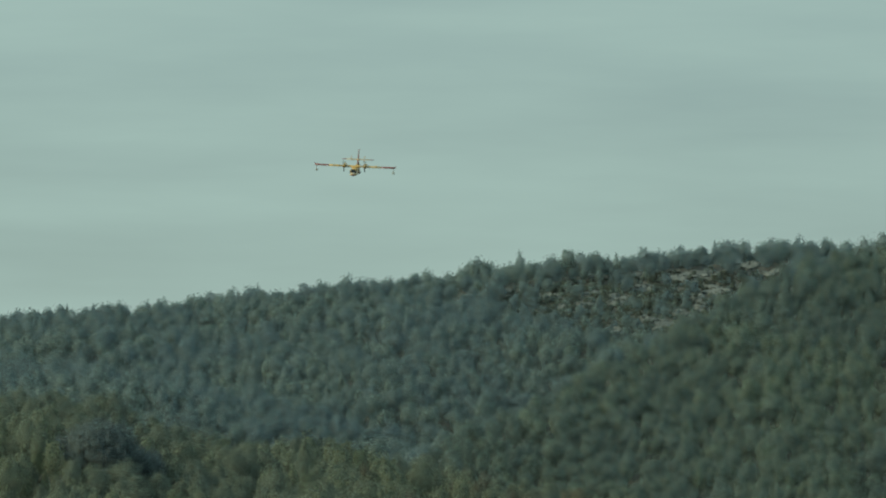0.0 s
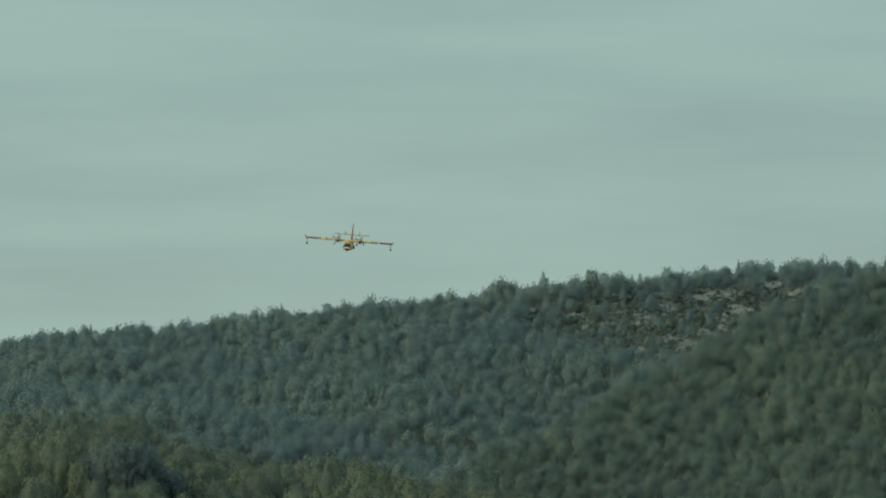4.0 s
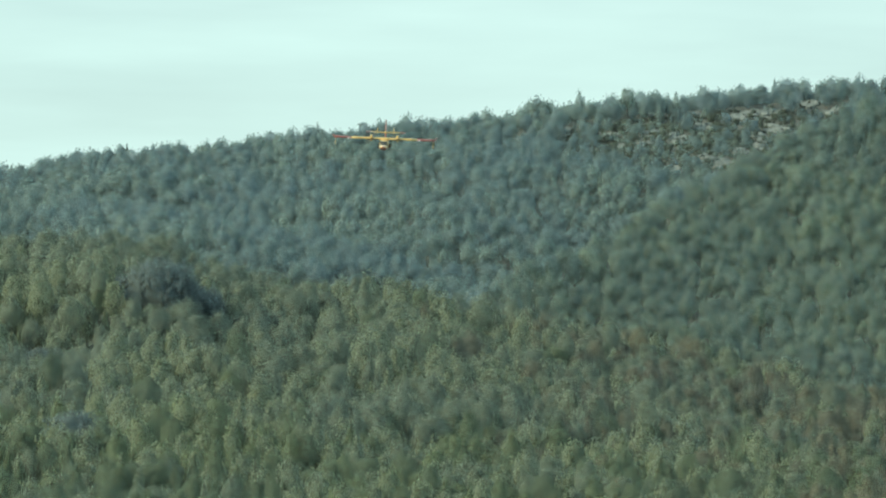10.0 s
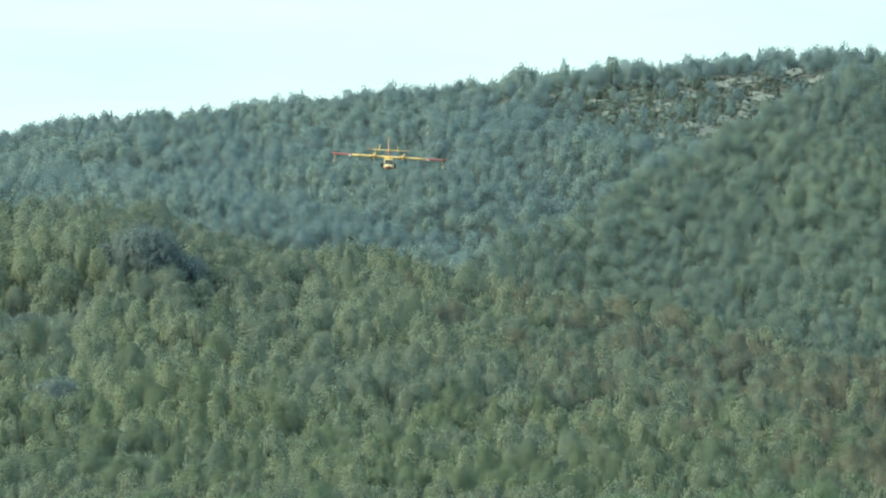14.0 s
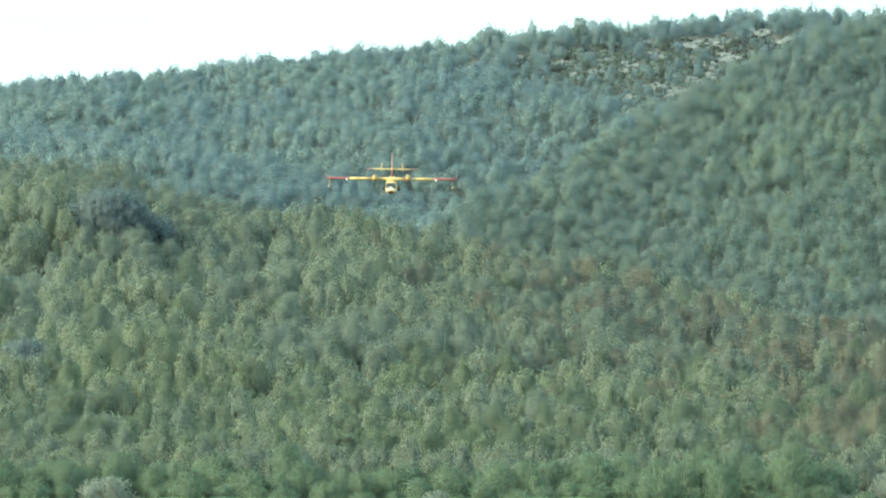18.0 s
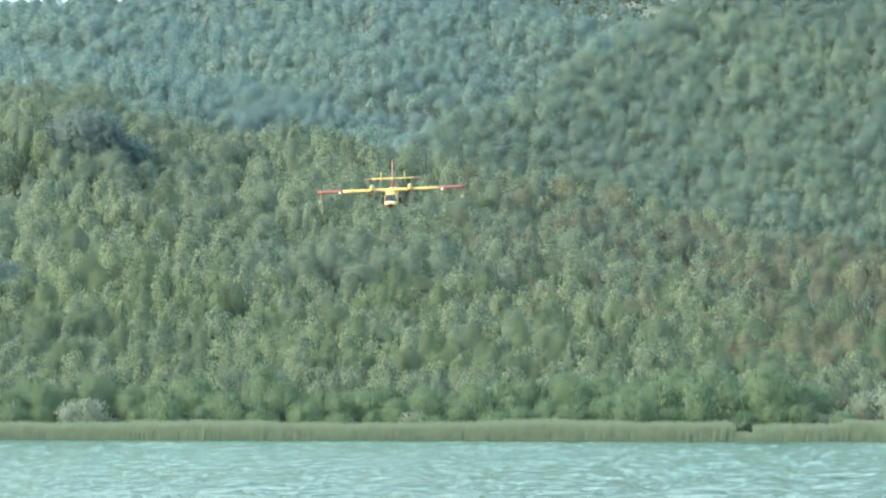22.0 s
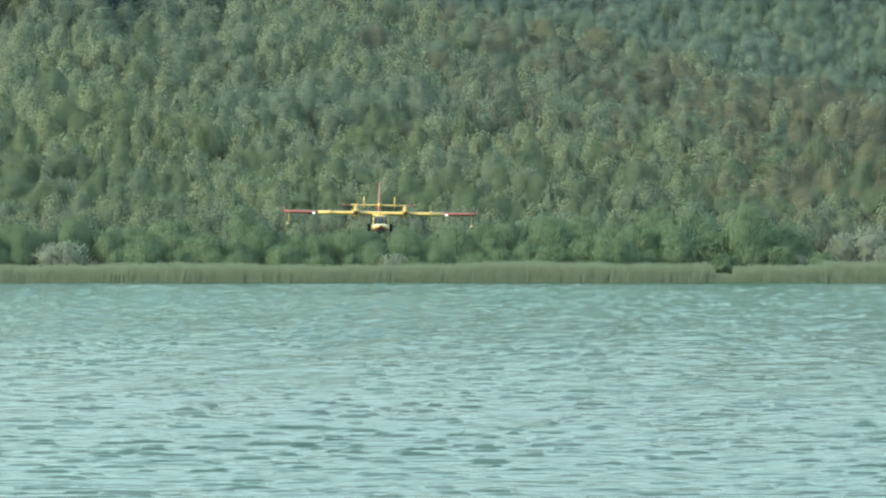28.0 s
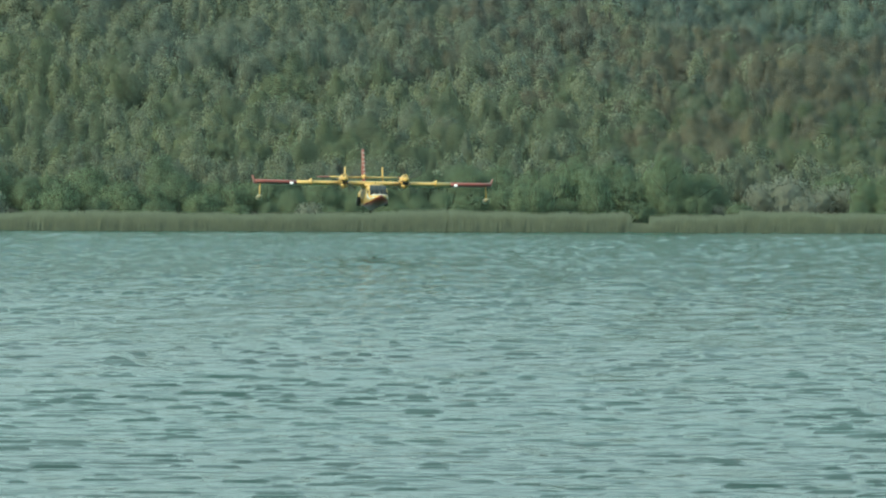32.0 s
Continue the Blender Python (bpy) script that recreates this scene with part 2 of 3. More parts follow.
CREST_A = np.array([-0.11, -0.0613, -0.0516, -0.0473, -0.0378, -0.0300, -0.0144, 0.0013, 0.0169, 0.0325, 0.0481, 0.0609, 0.11])
CREST_V = np.array([100.0, 108, 118, 128, 176, 198, 208, 246, 285, 332, 382, 404, 440])
RIDGE_A = np.array([-0.12, -0.0674, -0.0604, -0.0534, -0.0405, -0.0323, -0.0268, -0.0205, -0.0065, 0.0029, 0.0159, 0.0263, 0.0365, 0.0459, 0.0551, 0.12])
RIDGE_V = np.array([10.0, -33, -55, -60, -74, -88, -101, -104, -120, -140, -156, -167, -179, -188, -182, -178])
SPUR_A = np.array([-0.03, -0.0033, 0.0077, 0.0186, 0.0288, 0.0365, 0.0459, 0.06, 0.12])
SPUR_V = np.array([420.0, 165, 115, 44, -25, -72, -138, -190, -200])
CANOPY = 5.7
RIDGE_Y = 2400.0


def rise(v):
    return (580.4 - v) / 12800.0


def ground_z(x, y):
    x, y = np.asarray(x, float), np.asarray(y, float)
    a = x / np.maximum(y, 600.0)
    crest_y = 1750.0 + 20.0 * np.sin(a * 60.0)
    crest = 12.0 + crest_y * rise(np.interp(a, CREST_A, CREST_V)) - CANOPY
    ridge = 12.0 + RIDGE_Y * rise(np.interp(a, RIDGE_A, RIDGE_V)) - CANOPY - 0.1
    # flat reed shore, then the near slope up to the crest
    flat = np.interp(y, [1085, 1099, 1117, 1150], [-2.0, -0.25, 0.25, 3.0])
    s = np.clip((y - 1150.0) / (crest_y - 1150.0), 0, 1)
    bumps = 2.6 * np.sin(x * 0.047 + 0.9 + 0.8 * np.sin(y * 0.011)) * np.sin(y * 0.031 + 0.5) + 1.5 * np.sin(x * 0.105 + y * 0.06)
    near = 3.0 + (crest - 3.0) * s ** 1.3 + bumps * np.sin(s * math.pi)
    near = near - 11.0 * np.exp(-((y - 1592.0) / 30.0) ** 2) * np.clip((-0.022 - a) / 0.014, 0, 1)  # a gully between the slope and the knoll behind it
    back = crest - 20.0 * (1 - np.cos(np.clip((y - crest_y) / 110.0, 0, 1) * math.pi)) / 2
    # the hollow behind, and the far slope with its spur
    valley_y = crest_y + 110.0
    q = np.clip((y - valley_y) / (RIDGE_Y - valley_y), 0, 1)
    valley = crest - 20.0
    far = valley + (ridge - valley) * np.power(q, 1.18) + (4.2 * np.sin(x * 0.028 + 1.0) * np.sin(y * 0.02) + 2.0 * np.sin(x * 0.07 + y * 0.05)) * np.sin(q * math.pi)
    spur_y = np.interp(a, [-0.0033, 0.0365, 0.06], [1960.0, 2210.0, 2330.0])
    spur = 12.0 + spur_y * rise(np.interp(a, SPUR_A, SPUR_V)) - CANOPY - 0.26 * np.abs(y - spur_y)
    far = np.where(y > valley_y, np.maximum(far, spur), far)
    beyond = ridge - 0.09 * (y - RIDGE_Y) - 10 * (1 - np.exp(-(y - RIDGE_Y) / 150.0))
    z = np.where(y < 1150, flat, np.where(y < crest_y, near, np.where(y < valley_y, back, np.where(y < RIDGE_Y, far, np.maximum(beyond, 20.0)))))
    bank = np.interp(y, [-2000, -60, 5, 12, 60], [45.0, 14.0, 10.3, 8.0, -2.0])
    return np.where(y < 500, bank, z)


def make_ground():
    xs = np.concatenate([np.linspace(-3000, -280, 24), np.arange(-270, 275, 7.0), np.linspace(290, 3000, 24)])
    ys = np.concatenate([np.linspace(-2000, -60, 10), np.linspace(-40, 30, 29), np.linspace(60, 1080, 18),
                         np.arange(1086, 1160, 4.0), np.arange(1160, 2460, 9.0), np.linspace(2480, 4950, 40)])
    gx, gy = np.meshgrid(xs, ys)
    gz = ground_z(gx, gy)
    v = np.stack([gx.ravel(), gy.ravel(), gz.ravel()], 1)
    nx, ny = len(xs), len(ys)
    i = (np.arange(ny - 1)[:, None] * nx + np.arange(nx - 1)[None, :]).ravel()
    f = np.concatenate([np.stack([i, i + 1, i + nx + 1], 1), np.stack([i, i + nx + 1, i + nx], 1)])
    tagged(new("ground", array_mesh("ground", v, f, [EARTH])), "pale brown stony earth and dry grass under the woods", "ground", kind="structure")


make_ground()


# ---- the lake ----
def make_water():
    rng = np.random.default_rng(5)
    ys = [18.0, 60.0, 110.0, 150.0, 185.0, 216.0]
    while ys[-1] < 1112.0:
        ys.append(ys[-1] + 0.20 * (ys[-1] / 300.0) ** 1.5)
    ys = np.array(ys)
    cols = np.concatenate([[-3.0, -1.2, -0.4, -0.16], np.linspace(-0.074, 0.079, 280), [0.16, 0.4, 1.2, 3.0]])
    gy, ga = np.meshgrid(ys, cols, indexing="ij")
    gx = ga * (gy + 40.0)
    step = np.gradient(ys)[:, None] * np.ones_like(ga)
    side = 0.153 / 280 * (gy + 40.0)
    gust = 1.0 + 0.22 * np.sin(gx * 0.11 + gy * 0.031 + 1.0) * np.sin(gy * 0.047 - gx * 0.05) + 0.12 * np.sin(gy * 0.021 + 0.6 + 0.01 * gx)
    chop = np.zeros_like(gx)
    crests = np.zeros_like(gx)
    for i in range(120):
        sharp = i < 80
        lam = 0.8 * 3.4 ** rng.random() if sharp else 0.8 * 2.5 ** rng.random()
        wide = i % 2 == 0  # crests far out are told apart only where they are short
        heading = rng.normal(-1.53, 0.26 if wide else 0.16)
        kx, ky = 2 * math.pi / lam * math.cos(heading), 2 * math.pi / lam * math.sin(heading)
        keep = np.clip(1.7 - step * abs(ky) / 2.4, 0, 1) * np.clip(1.7 - side * abs(kx) / 2.4, 0, 1)
        wave = keep * np.sin(kx * gx + ky * gy + rng.uniform(0, 6.28))
        if sharp:
            crests += rng.uniform(0.5, 1.2) * wave * np.interp(gy, [300, 750], [0.2, 1.0] if wide else [1.0, 0.4]) * (np.interp(gy, [250, 500, 800], [0.3, 0.4, 0.4]) if lam > 1.7 else 1.0)
        else:
            chop += 0.0034 * lam * rng.uniform(0.5, 1.4) * wave
    # steep short crests stand up here and there out of the gentle chop
    crests /= crests.std(axis=1, keepdims=True) + 1e-4
    z = 0.8 * chop + 0.033 * np.exp(3.6 * (np.minimum(crests, 2.25) - np.interp(gy, [250, 450, 800], [1.76, 1.69, 1.58]))) * np.interp(gy, [220, 420, 800, 1095], [0.38, 0.45, 0.50, 0.46])
    z *= gust * (np.abs(ga) < 0.1) * np.interp(gy, [220, 400, 1000, 1095], [0.9, 1.0, 1.0, 0.6])
    v = np.stack([gx.ravel(), gy.ravel(), z.ravel()], 1)
    ny, nx = gx.shape
    i = (np.arange(ny - 1)[:, None] * nx + np.arange(nx - 1)[None, :]).ravel()
    f = np.concatenate([np.stack([i, i + 1, i + nx + 1], 1), np.stack([i, i + nx + 1, i + nx], 1)])
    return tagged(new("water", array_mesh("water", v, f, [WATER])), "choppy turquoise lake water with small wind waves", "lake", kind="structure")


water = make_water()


# ---- trees ----
def ico(level):
    bm = bmesh.new()
    bmesh.ops.create_icosphere(bm, subdivisions=level, radius=1.0)
    v = np.array([w.co[:] for w in bm.verts])
    f = np.array([[w.index for w in t.verts] for t in bm.faces])
    bm.free()
    return v, f


ICO = ico(2)


def profile(s, kind):
    """Half width of a crown against height, both in parts of the whole."""
    s = np.clip(s, 0, 1)
    if kind == "cone":
        return np.clip(1.0 - s ** 1.35, 0, 1) ** 0.8 * np.clip(0.7 + 1.5 * s, 0, 1)
    if kind == "round":
        return np.sqrt(np.clip(1 - np.abs(2 * s - 0.95) ** 2.2 / 1.06, 0, 1))
    return np.sqrt(np.clip(1 - np.clip((s - 0.32) / 0.68, 0, 1) ** 2.0, 0, 1)) * np.clip(0.62 + 1.2 * s, 0, 1)


CORES = {1: (3, 6), 2: (4, 7), 3: (7, 11)}


def crown(rng, height, width, base, lobes, tufts, core=2, kind="pine", tuft=0.2, ragged=1.0, full=0.9, stir=0.12):
    """A crown: a closed skin of upward-growing lobes, and small upright sprays of leaves standing off it. Arrays of verts, triangles, normals."""
    tall = height - base
    waves = [(rng.integers(2, 3 + lobes // 3), rng.uniform(0, 6.28), rng.normal(0, 6.0), rng.uniform(0.5, 1.0)) for _ in range(5)]
    bow = rng.normal(0, 0.07, 2) * width

    def skin(s, t):
        """The skin at height s and bearing t: place and normal."""
        swell = sum(w * np.cos(m * t + p + q * s) for m, p, q, w in waves) / 2.4
        r = profile(s, kind) * width / 2 * (1 + 0.20 * swell)
        p = np.stack([r * np.cos(t) + bow[0] * s, r * np.sin(t) + bow[1] * s, base + tall * s * (1 + 0.05 * swell)], -1)
        ds = 0.02
        rise = (profile(s - ds, kind) - profile(s + ds, kind)) * width / 2 / (2 * ds * tall)
        lean = sum(-m * w * np.sin(m * t + p_ + q * s) for m, p_, q, w in waves) / 2.4 * 0.20
        n = np.stack([np.cos(t) + lean * np.sin(t), np.sin(t) - lean * np.cos(t), np.clip(rise, -0.6, 3.0) + 0.30], -1)
        return p, n / np.linalg.norm(n, axis=-1, keepdims=True)

    rings, segs = CORES[core]
    hs = 1 - (1 - (np.arange(rings) + 0.35) / rings) ** 1.35
    tt = np.arange(segs) / segs * 6.283
    gs, gt = np.meshgrid(hs, tt, indexing="ij")
    gt = gt + (np.arange(rings) % 2)[:, None] * 3.1416 / segs
    v, nn = skin(gs.ravel(), gt.ravel())
    mid = np.array([0, 0, base + 0.4 * tall])
    v = mid + (v - mid) * full * rng.uniform(0.9, 1.08, (len(v), 1))
    top, tn = skin(np.array([1.0]), np.array([0.0]))
    top = mid + (top - mid) * full
    v = np.concatenate([v, top, [[0, 0, base * 0.7]]])
    nn = np.concatenate([nn, [[0, 0, 1.0]], [[0, 0, -1.0]]])
    f = []
    for k in range(rings - 1):
        for j in range(segs):
            a, b = k * segs + j, k * segs + (j + 1) % segs
            f += [(a, b, b + segs), (a, b + segs, a + segs)]
    last = (rings - 1) * segs
    f += [(last + j, last + (j + 1) % segs, rings * segs) for j in range(segs)] + [((j + 1) % segs, j, rings * segs + 1) for j in range(segs)]
    # sprays standing a little off the skin
    ss, st = 1 - rng.random(tufts) ** 1.15 * 0.97, rng.uniform(0, 6.283, tufts)
    p, o = skin(ss, st)
    p = mid + (p - mid) * rng.uniform(0.74, 1.08 * ragged, (tufts, 1)) * np.where(ss > 0.93, 0.95, 1.0)[:, None]
    face = o + rng.normal(0, 0.3, (tufts, 3))
    face /= np.linalg.norm(face, axis=1, keepdims=True) + 1e-6
    t1 = np.array([0, 0, 1.0]) + 0.5 * o + rng.normal(0, 0.3, (tufts, 3))
    t1 -= face * (t1 * face).sum(1, keepdims=True)
    t1 /= np.linalg.norm(t1, axis=1, keepdims=True) + 1e-6
    t2 = np.cross(face, t1)
    ln = width * tuft * rng.uniform(0.6, 1.35, (tufts, 1))
    wd = ln * rng.uniform(0.22, 0.40, (tufts, 1))
    q = np.stack([p - t1 * ln * 0.45 - face * ln * 0.08 - t2 * wd, p - t1 * ln * 0.35 - face * ln * 0.08 + t2 * wd, p + t1 * ln * 0.65 + face * ln * 0.15], 1).reshape(-1, 3)
    i = len(v) + 3 * np.arange(tufts)
    nrm = o + np.array([0, 0, 0.15]) + rng.normal(0, stir, (tufts, 3))
    nrm /= np.linalg.norm(nrm, axis=1, keepdims=True)
    return np.concatenate([v, q]), np.concatenate([np.array(f), np.stack([i, i + 2, i + 1], 1)]), np.concatenate([nn, np.repeat(nrm, 3, 0)])


def stem(rng, height, r0, r1, lean=0.0, sides=5, rings=4):
    """A tapering, slightly crooked trunk or limb along z."""
    vs, fs = [], []
    cx = cy = 0.0
    for k in range(rings):
        z = height * k / (rings - 1)
        r = r0 + (r1 - r0) * k / (rings - 1)
        for j in range(sides):
            t = 6.283 * j / sides
            vs.append((cx + r * math.cos(t), cy + r * math.sin(t), z))
        cx += rng.normal(0, 0.06) + lean
        cy += rng.normal(0, 0.06)
    for k in range(rings - 1):
        for j in range(sides):
            a, b = k * sides + j, k * sides + (j + 1) % sides
            fs += [(a, b, b + sides), (a, b + sides, a + sides)]
    return np.array(vs), np.array(fs)


def tree_thing(name, label, category, group, seed, height, width, base, leaf, bark, kind, lobes=13, tufts=460, tuft=0.11, limbs=5, full=0.80):
    rng = np.random.default_rng(seed)
    root = thing(name, label, category, group)
    v, f = stem(rng, height * 0.8, 0.035 * height ** 0.9 + 0.03, 0.03)
    vs, fs, n = [v], [f], len(v)
    for k in range(limbs):
        lv, lf = stem(rng, width * 0.45, 0.06, 0.02, sides=4, rings=3)
        m = np.array(Euler((rng.uniform(0.7, 1.2), 0, rng.uniform(0, 6.28))).to_matrix())
        lv = lv @ m.T + np.array([0, 0, base + (height - base) * rng.uniform(0.1, 0.6)])
        vs.append(lv)
        fs.append(lf + n)
        n += len(lv)
    trunk = new("trunk", array_mesh("trunk", np.concatenate(vs), np.concatenate(fs), [bark]))
    trunk.parent = root
    v, f, nn = crown(rng, height, width, base, lobes, tufts, 3, kind, tuft, 1.0, full)
    top = new("crown", array_mesh("crown", v, f, [leaf], normals=nn, tone=np.full(len(v), rng.uniform(0.25, 0.7))))
    top.parent = root
    return root


def plant(models, places, seed):
    """Stands the models, and then copies of them, at places (x, y, size)."""
    rng = random.Random(seed)
    for i, (x, y, size) in enumerate(places):
        z = float(ground_z(x, y)) - 0.08
        m = pose(x, y, z, rng.uniform(-4, 4), rng.uniform(-4, 4), rng.uniform(0, 360))
        src = models[i % len(models)]
        if i < len(models):
            ob = src
            ob.matrix_basis = m
        else:
            ob = copy_thing(src, m)
        ob.scale = (size * rng.uniform(0.9, 1.12), size * rng.uniform(0.9, 1.12), size * rng.uniform(0.88, 1.15))


def woods(name, label, seed, places, leaf_mats, choose, n_models, lobes, tufts, core, tuft, height, width, full=0.8, shapes=("pine", "round", "pine", "cone", "round"), ragged=1.1, stir=0.12):
    """A wood that nobody could count: one mesh of many trees, each with stem and leaf tufts."""
    rng = np.random.default_rng(seed)
    kinds = []
    for k in range(n_models):
        kind = shapes[k % len(shapes)]
        h, w = height * rng.uniform(0.85, 1.15), width * rng.uniform(0.85, 1.15)
        v, f, nn = crown(rng, h, w * (0.86 if kind == "cone" else 1.0), h * 0.16, lobes, tufts, core, kind, tuft, ragged, full, stir)
        sv, sf = stem(rng, h * 0.4, 0.12, 0.08, sides=3, rings=2)
        kinds.append((np.concatenate([v, sv]), np.concatenate([f, sf + len(v)]), np.concatenate([nn, np.tile([0, -0.7, 0.7], (len(sv), 1))]), len(f)))
    V, F, N, M, T = [], [], [], [], []
    off = 0
    px, py, ps = places
    pz = ground_z(px, py)
    bark = len(leaf_mats)
    for x, y, z, s in zip(px, py, pz, ps):
        v, f, nn, leaves = kinds[rng.integers(n_models)]
        t = rng.uniform(0, 6.283)
        c, d = math.cos(t), math.sin(t)
        rot = np.array([[c, -d, 0], [d, c, 0], [0, 0, 1]])
        sz = s * np.array([rng.uniform(0.88, 1.14), rng.uniform(0.88, 1.14), rng.uniform(0.85, 1.2)])
        V.append((v * sz) @ rot.T + (x, y, z - 0.1))
        F.append(f + off)
        N.append(nn @ rot.T)
        mi = np.full(len(f), choose(x, y, s, rng))
        mi[leaves:] = bark
        M.append(mi)
        drift = 0.20 * math.sin(x * 0.061 + y * 0.013 + 1.3 * math.sin(y * 0.029)) + 0.14 * math.sin(x * 0.023 - y * 0.037 + 2.0)
        drift -= 0.3 * np.clip((1450 - y) / 200.0, 0, 1)
        T.append(np.full(len(v), np.clip(0.5 + drift + rng.normal(0, 0.22), 0, 1)))
        off += len(v)
    me = array_mesh(name, np.concatenate(V), np.concatenate(F), [*leaf_mats, BARK], np.concatenate(M), np.concatenate(N), np.concatenate(T))
    return tagged(new(name, me), label, "woods", kind="stuff")


def scatter(seed, y0, y1, spacing, a0, a1, keep):
    """A jittered grid over the plan between two bearings; keep(x, y, rng) gives a size, or 0 to leave the place bare."""
    rng = np.random.default_rng(seed)
    xs, ys, ss = [], [], []
    y, row = y0, 0
    while y < y1:
        x = a0 * y + (row % 2) * spacing * 0.5
        while x < a1 * y:
            jx, jy = x + rng.normal(0, spacing * 0.24), y + rng.normal(0, spacing * 0.24)
            s = keep(jx, jy, rng)
            if s > 0:
                xs.append(jx), ys.append(jy), ss.append(s)
            x += spacing
        y += spacing * 0.9
        row += 1
    return np.array(xs), np.array(ys), np.array(ss)


def inside(x, y, cx, cy, rx, ry):
    return ((x - cx) / rx) ** 2 + ((y - cy) / ry) ** 2 < 1


OAKS = [(-87.4, 1654, 1.30), (-83.3, 1648, 1.58), (-78.8, 1646, 1.65), (-74.2, 1649, 1.58), (-70.1, 1653, 1.30), (-81.3, 1656, 1.58), (-102.3, 1607, 1.06), (-105.3, 1604, 1.11),
        (-81.7, 1353, 1.17), (-78, 1350, 1.06), (-84.9, 1337, 1.06)]


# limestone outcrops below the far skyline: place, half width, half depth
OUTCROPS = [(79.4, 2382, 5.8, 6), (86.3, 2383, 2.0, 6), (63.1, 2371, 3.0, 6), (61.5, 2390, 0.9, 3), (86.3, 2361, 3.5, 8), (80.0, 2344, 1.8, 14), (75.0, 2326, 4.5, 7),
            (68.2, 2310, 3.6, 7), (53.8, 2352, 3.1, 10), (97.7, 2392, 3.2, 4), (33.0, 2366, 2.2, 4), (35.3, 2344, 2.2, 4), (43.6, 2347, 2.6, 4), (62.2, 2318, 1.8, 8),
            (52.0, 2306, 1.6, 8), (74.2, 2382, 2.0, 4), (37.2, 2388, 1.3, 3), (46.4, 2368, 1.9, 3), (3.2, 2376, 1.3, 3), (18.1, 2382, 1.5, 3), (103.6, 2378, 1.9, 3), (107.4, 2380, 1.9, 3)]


def keep_near(x, y, rng):
    if inside(x, y, -98.0, 1556, 11, 9) or any(inside(x, y, ox, oy - 6, 3.4, 9) for ox, oy, _ in OAKS):
        return 0
    if inside(x, y, -97.0, 1518, 12, 32):
        return rng.uniform(0.25, 0.42)
    big = np.interp(y, [1140, 1250, 1480, 1800], [1.0, 1.02, 1.08, 1.08])
    return big * float(np.clip(rng.lognormal(0.0, 0.2), 0.62, 1.15 if y < 1270 else 1.32))


def keep_far(x, y, rng):
    sight = (float(ground_z(x, y)) + 9.0 - 12.0) / y  # what the near crest hides is left bare
    if sight < rise(np.interp(x / y, CREST_A, CREST_V)) - 0.0006 or (y > 1900 and x / y > 0.0785):
        return 0
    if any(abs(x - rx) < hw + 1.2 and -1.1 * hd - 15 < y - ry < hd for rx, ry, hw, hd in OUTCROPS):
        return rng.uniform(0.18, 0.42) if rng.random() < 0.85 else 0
    if inside(x, y, 62, 2335, 52, 52):
        return rng.uniform(0.55, 0.9) if rng.random() < 0.42 else rng.uniform(0.25, 0.5)
    return float(np.clip(rng.lognormal(-0.04, 0.21), 0.6, 1.4 if y < 2330 else 1.15))


def leaf_near(x, y, s, rng):
    a = x / y
    dry = np.clip((a + 0.015) * 9.0, 0, 0.55) * np.clip((y - 1200) / 350.0, 0, 1) + (0.25 if a > 0.045 else 0.0) * np.clip((y - 1150) / 60, 0, 1)
    u = rng.random()
    green = 0.05 + 0.6 * np.clip((1500 - y) / 250.0, 0, 1)
    return 1 if u < dry else (2 if u > 1 - green else 0)


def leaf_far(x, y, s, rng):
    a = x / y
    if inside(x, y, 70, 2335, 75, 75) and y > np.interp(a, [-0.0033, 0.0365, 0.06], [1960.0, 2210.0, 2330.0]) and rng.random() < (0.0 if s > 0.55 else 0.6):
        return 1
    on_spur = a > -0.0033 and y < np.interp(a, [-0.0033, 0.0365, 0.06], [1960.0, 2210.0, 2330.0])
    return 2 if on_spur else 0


near_places = scatter(11, 1150, 1795, 5.0, -0.079, 0.083, keep_near)
order = np.argsort(near_places[1])
FRONT = 290
near_rows = np.array([near_places[1][j] for j in order[FRONT:]])
SHAPES = ("pine", "round", "pine", "round", "round", "pine", "cone")
for part_of, (lo, hi, core, lobes, sprays, spray) in {"lower": (0, 1400, 2, 11, 150, 0.18), "upper": (1400, 9999, 2, 11, 105, 0.19)}.items():
    rows = order[FRONT:][(near_rows >= lo) & (near_rows < hi)]
    woods("pine_wood", f"dense green pine wood covering the {part_of} near hillside", 21 + sprays, tuple(p[rows] for p in near_places),
          [PINE, PINE_DRY, BROADLEAF], leaf_near, 24, lobes, sprays, core, spray, 8.0, 4.7, 0.82, SHAPES, 1.0)
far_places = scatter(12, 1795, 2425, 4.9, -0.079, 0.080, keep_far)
woods("far_pine_wood", "pine wood tinted blue-green for haze on the far hillside and skyline", 22, far_places,
      [PINE_FAR_HAZED, SCRUB, PINE_SPUR_HAZED], leaf_far, 24, 9, 90, 1, 0.16, 6.9, 5.5, 0.75, ("pine", "round", "pine", "round", "cone"), 1.02, 0.15)



def keep_scrub(x, y, rng):
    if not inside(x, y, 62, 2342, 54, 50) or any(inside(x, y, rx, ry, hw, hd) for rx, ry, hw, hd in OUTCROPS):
        return 0
    return rng.uniform(0.7, 1.5) if rng.random() < 0.8 else 0


woods("hill_scrub", "low grey-green scrub between the rocks below the skyline", 23, scatter(13, 2290, 2396, 2.3, 0.0, 0.052, keep_scrub),
      [SCRUB, PINE_FAR_HAZED], lambda x, y, s, rng: int(rng.random() < 0.45), 8, 5, 16, 1, 0.3, 1.3, 2.0, 0.8, ("round",), 1.0)

# the nearest pines, one by one
